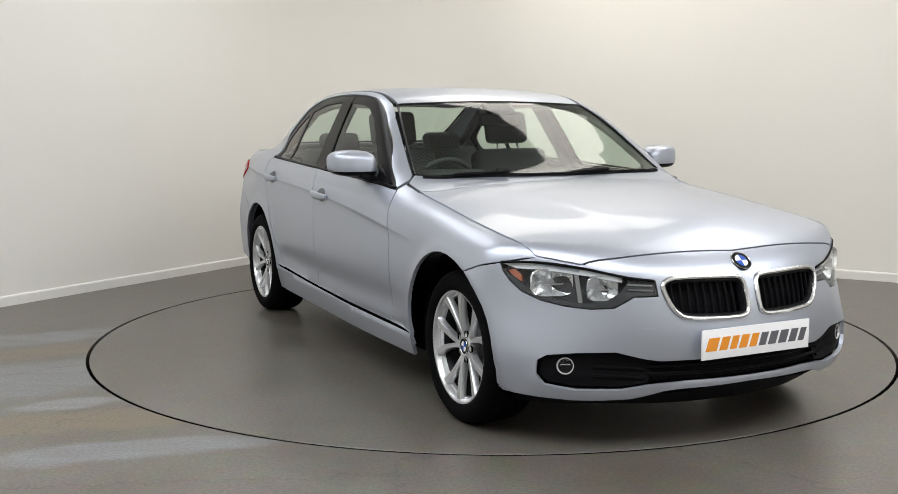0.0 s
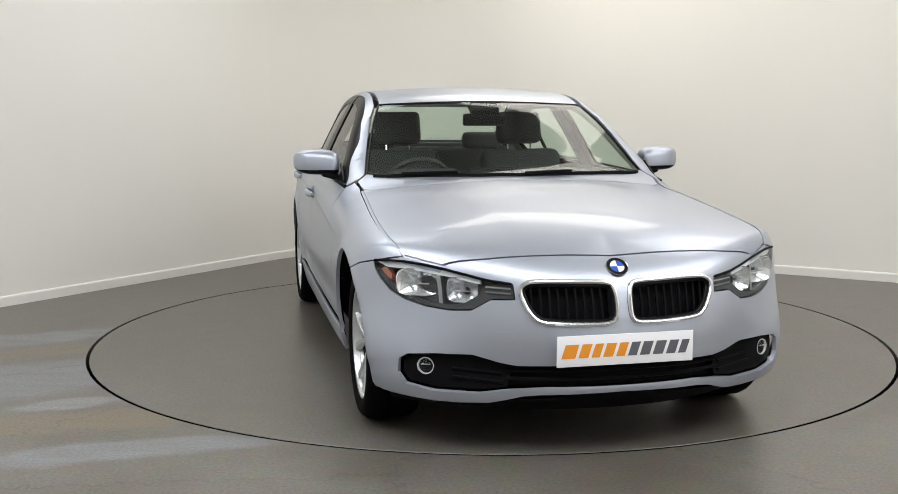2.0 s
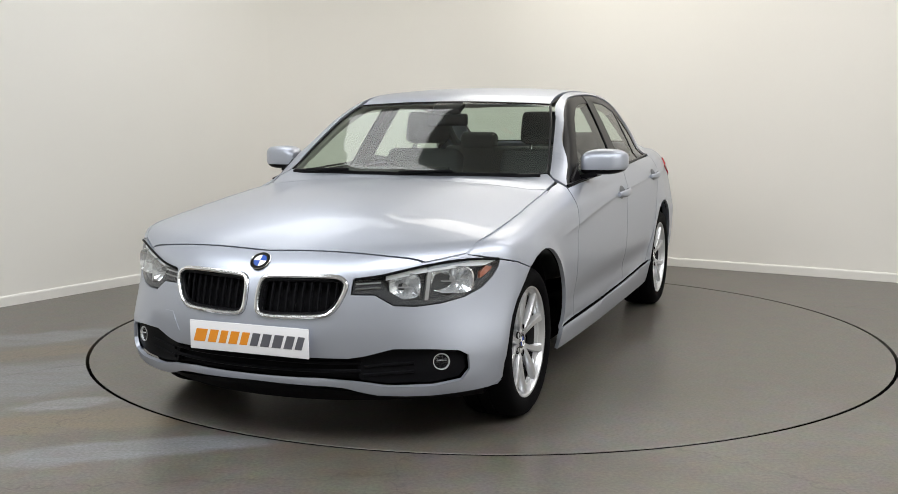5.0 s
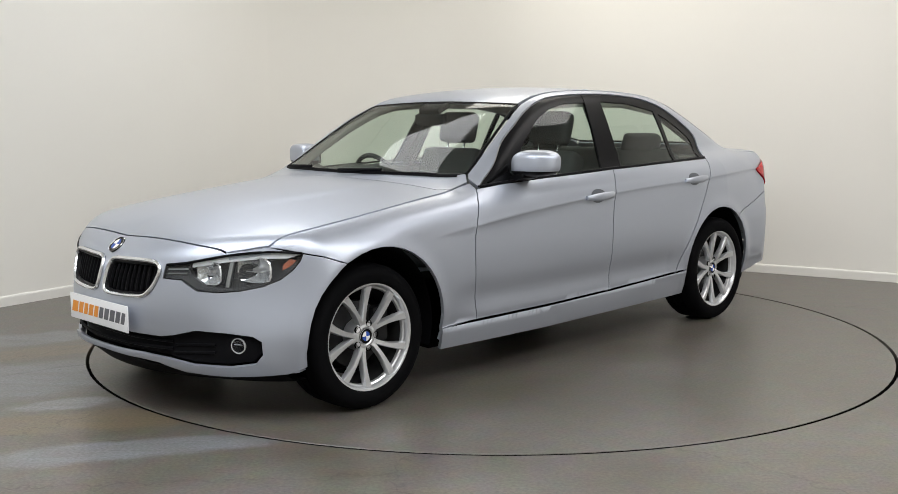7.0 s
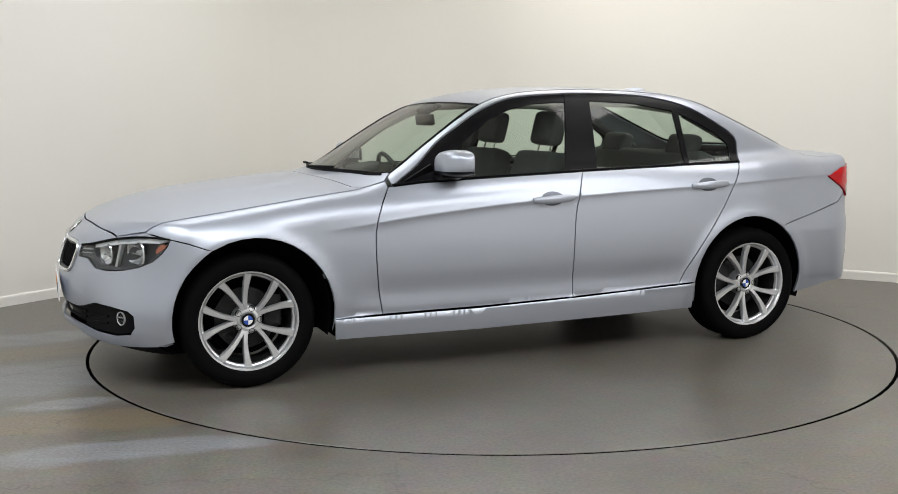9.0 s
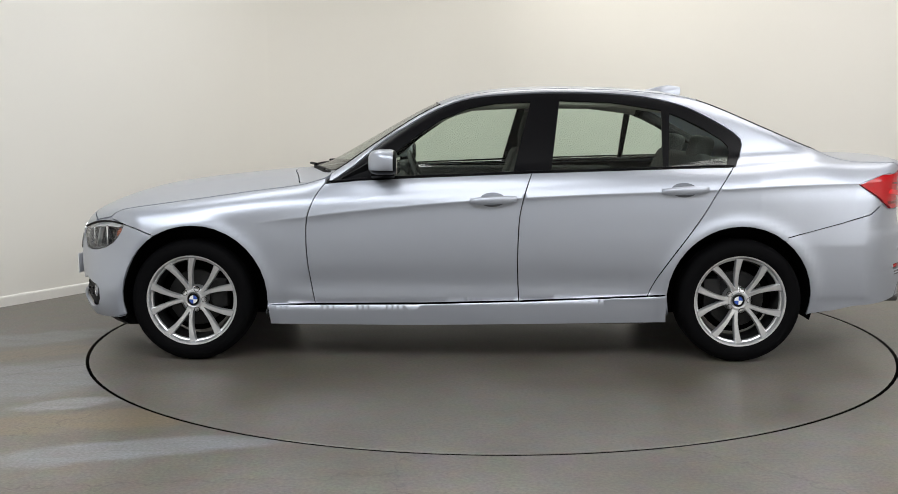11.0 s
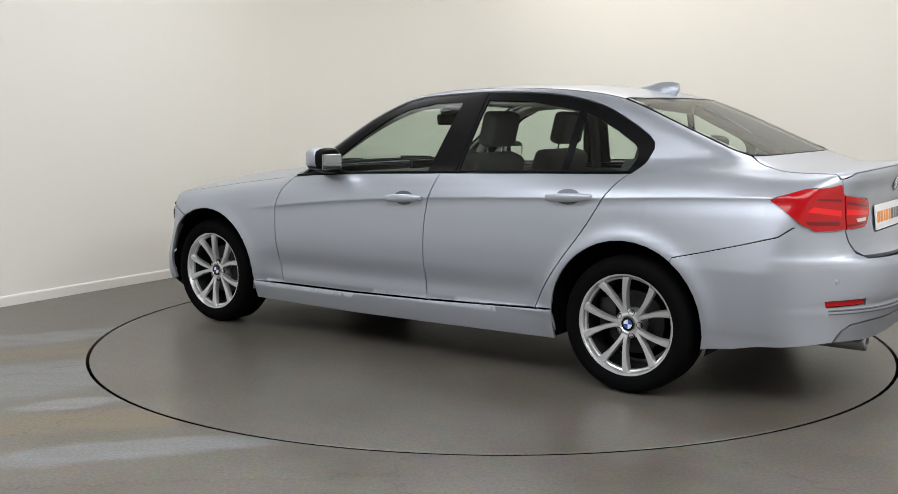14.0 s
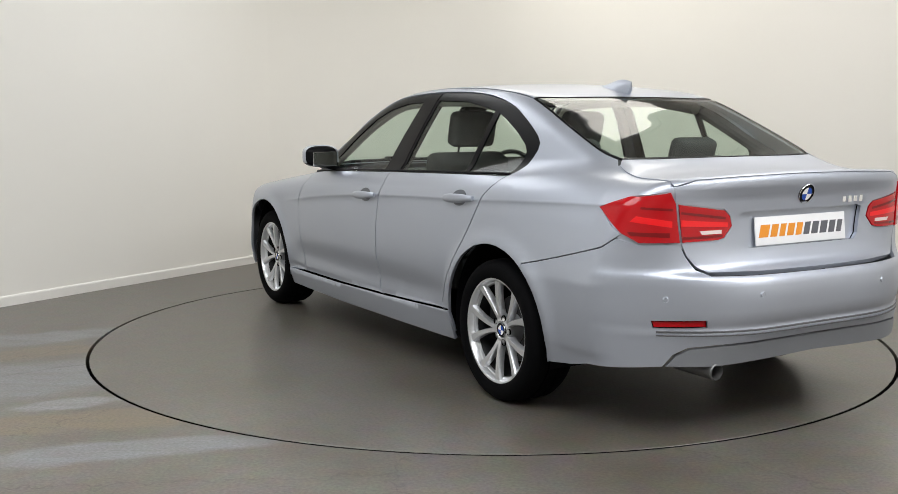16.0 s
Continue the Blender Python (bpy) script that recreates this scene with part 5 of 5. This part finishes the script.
def build_cabin(car):
    for y in (.37, -.37):
        seat = part("front_seat", soft_box(.50, .50, .16, pose(.05, y, .45, 0, -6, 0), .06), CABIN, car, "dark cloth front seat")
        part("backrest", soft_box(.14, .48, .62, pose(-.27, y, .76, 0, -20, 0), .06), CABIN, seat)
        part("headrest", soft_box(.09, .27, .19, pose(-.40, y, 1.185, 0, -14, 0), .042), CABIN, seat, "dark headrest on two posts")
        for d in (.07, -.07):
            part("headrest_post", tube_bm([(-.36, y + d, 1.03), (-.395, y + d, 1.15)], .006, 8), CHROME, seat)
        rh = part("rear_headrest", soft_box(.09, .26, .14, pose(-1.30, y, 1.075, 0, -18, 0), .04), CABIN, car, "dark rear headrest")
    bench = part("rear_bench", soft_box(.46, 1.02, .16, pose(-.80, 0, .46, 0, -5, 0), .05), CABIN, car, "dark cloth rear bench")
    part("bench_back", soft_box(.14, 1.24, .32, pose(-1.26, 0, .89, 0, -22, 0), .05), CABIN, bench)
    part("parcel_shelf", box_bm(.55, 1.16, .02, .006, 2, m=pose(-1.56, 0, .985)), CABIN, car, "dark parcel shelf")
    dash = part("dashboard", soft_box(.46, 1.42, .26, pose(.56, 0, .80, 0, 4, 0), .07), DASH, car, "dark dashboard")
    part("instrument_hood", soft_box(.20, .38, .09, pose(.42, -.37, .93, 0, 8, 0), .035), DASH, dash)
    part("screen", box_bm(.02, .24, .09, .006, 2, m=pose(.43, -.02, .945, 0, -10, 0)), BLACK, dash)
    wheel = part("steering_wheel", tube_bm([(.27 + .065 * math.sin(a), -.37 + .185 * math.cos(a), .86 + .172 * math.sin(a)) for a in [2 * math.pi * k / 36 for k in range(36)]], .014, 8, True), DASH, car, "black steering wheel")
    part("steering_hub", soft_box(.05, .15, .11, pose(.285, -.37, .855, 0, 20, 0), .025), DASH, wheel)
    for dy in (.10, -.10):
        part("steering_spoke", box_bm(.02, .14, .03, .006, 2, m=pose(.275, -.37 + dy, .855, 0, 20, 0)), DASH, wheel)
    mir = part("rear_view_mirror", soft_box(.035, .235, .065, pose(.20, 0, 1.235, 0, 8, 0), .016), PLASTIC, car, "dark interior rear-view mirror")
    part("mirror_stem", tube_bm([(.20, 0, 1.25), (.205, 0, 1.30)], .012, 8), PLASTIC, mir)
    part("sensor_cover", soft_box(.10, .16, .035, pose(.175, 0, 1.300, 0, 27, 0), .012), PLASTIC, mir)
    # headlining and pillars inside
    v, f, n = lay("t", outline("t", both(T((.10, 0), (.06, .4)) + T((0, .54), (-.6, .54), (-1.2, .52)) + T((-1.25, .4), (-1.26, 0))), 0.06), step=0.08, gap=0, lift=-0.035, skirt=0)
    raw("headlining", v, f, LINING, car, "pale headlining", normals=n)
    for sgn in (1, -1):
        for nm, line in (("front_pillar_trim", [(.62, .94), (.45, 1.10), (.26, 1.225), (.08, 1.315), (-.05, 1.35), (-.4, 1.36), (-.8, 1.355), (-1.1, 1.31)]), ("centre_pillar_trim", [(-.43, 1.35), (-.40, 1.15), (-.36, .96)]), ("rear_pillar_trim", [(-1.15, 1.29), (-1.32, 1.2), (-1.45, 1.13), (-1.6, 1.06)])):
            uv = []
            for a, b in zip(line, line[1:]):
                uv += [(a[0] + (b[0] - a[0]) * i / 4, a[1] + (b[1] - a[1]) * i / 4) for i in range(4)]
            p = to3("s", uv + [line[-1]])
            p = (p - gradient(p) * 0.04) * (1, sgn, 1)
            part(nm, tube_bm(p, .030, 10), LINING if nm[0] == "f" else CABIN, car)
        part("door_lining", soft_box(1.40, .05, .50, pose(-.28, .80 * sgn, .68, 0, 0, 0), .02), DASH, car, "dark door lining")
    # pan and added tray also block light, deepening the shadow below
    part("floor_pan", box_bm(1.9, 1.50, .06, .015, 2, m=pose(0, 0, .205)), GAP, car, "dark underbody")
    part("centre_tray", box_bm(3.4, .98, .05, .015, 2, m=pose(.1, 0, .21)), GAP, car, "dark underbody tray added to block light under the car")
    part("engine_block", box_bm(.7, .9, .4, .05, 2, m=pose(1.3, 0, .48)), GAP, car, "dark engine bay")
    part("boot_floor", box_bm(.9, 1.0, .05, .01, 1, m=pose(-1.85, 0, .42)), GAP, car)
    part("undertray", box_bm(.36, .22, .012, .004, 1, m=pose(.12, .62, .176, 2, 0, -4)), STEEL, car, "pale underbody tray edge")
    part("undertray", box_bm(.36, .22, .012, .004, 1, m=pose(.12, -.62, .176, -2, 0, 4)), STEEL, car)


def build_details(car):
    # badges
    c = to3("f", [(0, .705)])[0]
    g = gradient(c[None])[0]
    q = Vector(g).to_track_quat("Y", "Z").to_matrix().to_4x4()
    roundel(car, Matrix.Translation(Vector(c) + Vector(g) * .002) @ q, .041)
    c = to3("r", [(0, .945)])[0]
    g = gradient(c[None])[0]
    q = Vector(g).to_track_quat("Y", "Z").to_matrix().to_4x4()
    roundel(car, Matrix.Translation(Vector(c) + Vector(g) * .002) @ q, .041)
    plate(car, pose(2.196, 0, .424, 0, 0, -90) @ pose(0, 0, 0, 0, 0, 0), "white front plate with orange and grey bars")
    plate(car, pose(-2.312, 0, .804, 0, 0, 90) @ pose(0, 0, 0, 7, 0, 0), "white rear plate with orange and grey bars")
    # model script as slim bars
    for k, (y, h) in enumerate(((-.24, .024), (-.275, .028), (-.31, .026), (-.345, .03))):
        c = to3("r", [(y, .912)])[0]
        part("script_bar", box_bm(.004, .018, h, .0015, 1, m=pose(c[0] - .001, c[1], c[2], 0, 0, -10)), CHROME, car, "slim chrome model script bar")
    # roof fin
    bm = bmesh.new()
    rings = []
    for i in range(9):
        t = i / 8
        x = -1.05 - .19 * t
        top = .012 + .052 * math.sin(min(1, t * 1.15) * math.pi / 2) ** 1.3
        base = float(to3("t", [(x, 0)])[0][2]) - .004
        wd = .004 + .026 * math.sin(math.pi * min(.98, t * .8 + .12))
        rings.append([bm.verts.new((x - (.02 * t if b > .02 else 0), a * wd, base + b)) for a, b in ((-1, 0), (-.72, top * .45), (-.2, top * .93), (0, top), (.2, top * .93), (.72, top * .45), (1, 0))])
    for a, b in zip(rings, rings[1:]):
        for k in range(6):
            bm.faces.new((a[k], a[k + 1], b[k + 1], b[k]))
    bm.faces.new(rings[0])
    bm.faces.new(rings[-1])
    bmesh.ops.recalc_face_normals(bm, faces=bm.faces)
    part("roof_fin", bm, PAINT, car, "silver shark-fin aerial")
    # wipers
    for y0, y1 in ((-.60, .02), (-.02, .58)):
        pts = []
        for i in range(15):
            y = y0 + (y1 - y0) * i / 14
            x = float(np.interp(abs(y), [0, .2, .4, .6, .7], [.845, .825, .775, .71, .65])) + .015
            p = to3("t", [(x, y)])[0]
            pts.append((p[0], p[1], p[2] + .010))
        w = part("wiper", tube_bm(pts, .0055, 6), PLASTIC, car, "black wiper blade")
        part("wiper_arm", tube_bm([(pts[7][0], pts[7][1], pts[7][2] + .012), (pts[1][0] + .03, pts[1][1], pts[1][2] + .006)], .007, 6), PLASTIC, w)
    # cowl grille
    pts = [tuple(to3("t", [(float(np.interp(abs(y), [0, .2, .4, .6, .7], [.862, .842, .79, .73, .68])), y)])[0] + np.array((0, 0, -.002))) for y in np.linspace(-.68, .68, 31)]
    part("cowl_grille", tube_bm(pts, .012, 8, squash=.4), PLASTIC, car, "black cowl strip below the windscreen")


CAR_AT = (0.142, -0.109)


def build_car():
    car = thing("car", "silver four-door saloon car with alloy wheels on a turntable", "car")
    build_body(car)
    build_cabin(car)
    for x, y, turn in ((1.392, .745, 17), (-1.411, .770, 19)):
        for sgn in (1, -1):
            build_wheel(car, x, y, sgn, turn)
    build_details(car)
    return car


car = build_car()

TURN = [(0.0, -61.83), (0.5, -62.75), (1.0, -65.35), (1.5, -69.29), (2.0, -75.04), (2.5, -80.67), (3.0, -86.68), (3.5, -92.29), (4.0, -98.31), (4.5, -103.86),
        (5.0, -109.84), (5.5, -115.55), (6.0, -121.3), (6.5, -127.0), (7.0, -132.7), (7.5, -138.41), (8.0, -144.36), (8.5, -149.85), (9.0, -155.74), (9.5, -161.4),
        (10.0, -167.2), (10.5, -173.0), (11.0, -178.8), (11.5, -184.69), (12.0, -190.72), (12.5, -196.43), (13.0, -202.57), (13.5, -208.19), (14.0, -214.1),
        (14.5, -219.67), (15.0, -225.74), (15.5, -231.35), (16.0, -237.47)]


def motions():
    walk(turntable, [(t, pose(0, 0, 0, 0, 0, a)) for t, a in TURN])
    walk(car, [(t, pose(0, 0, 0, 0, 0, a) @ pose(CAR_AT[0], CAR_AT[1], 0)) for t, a in TURN])


motions()
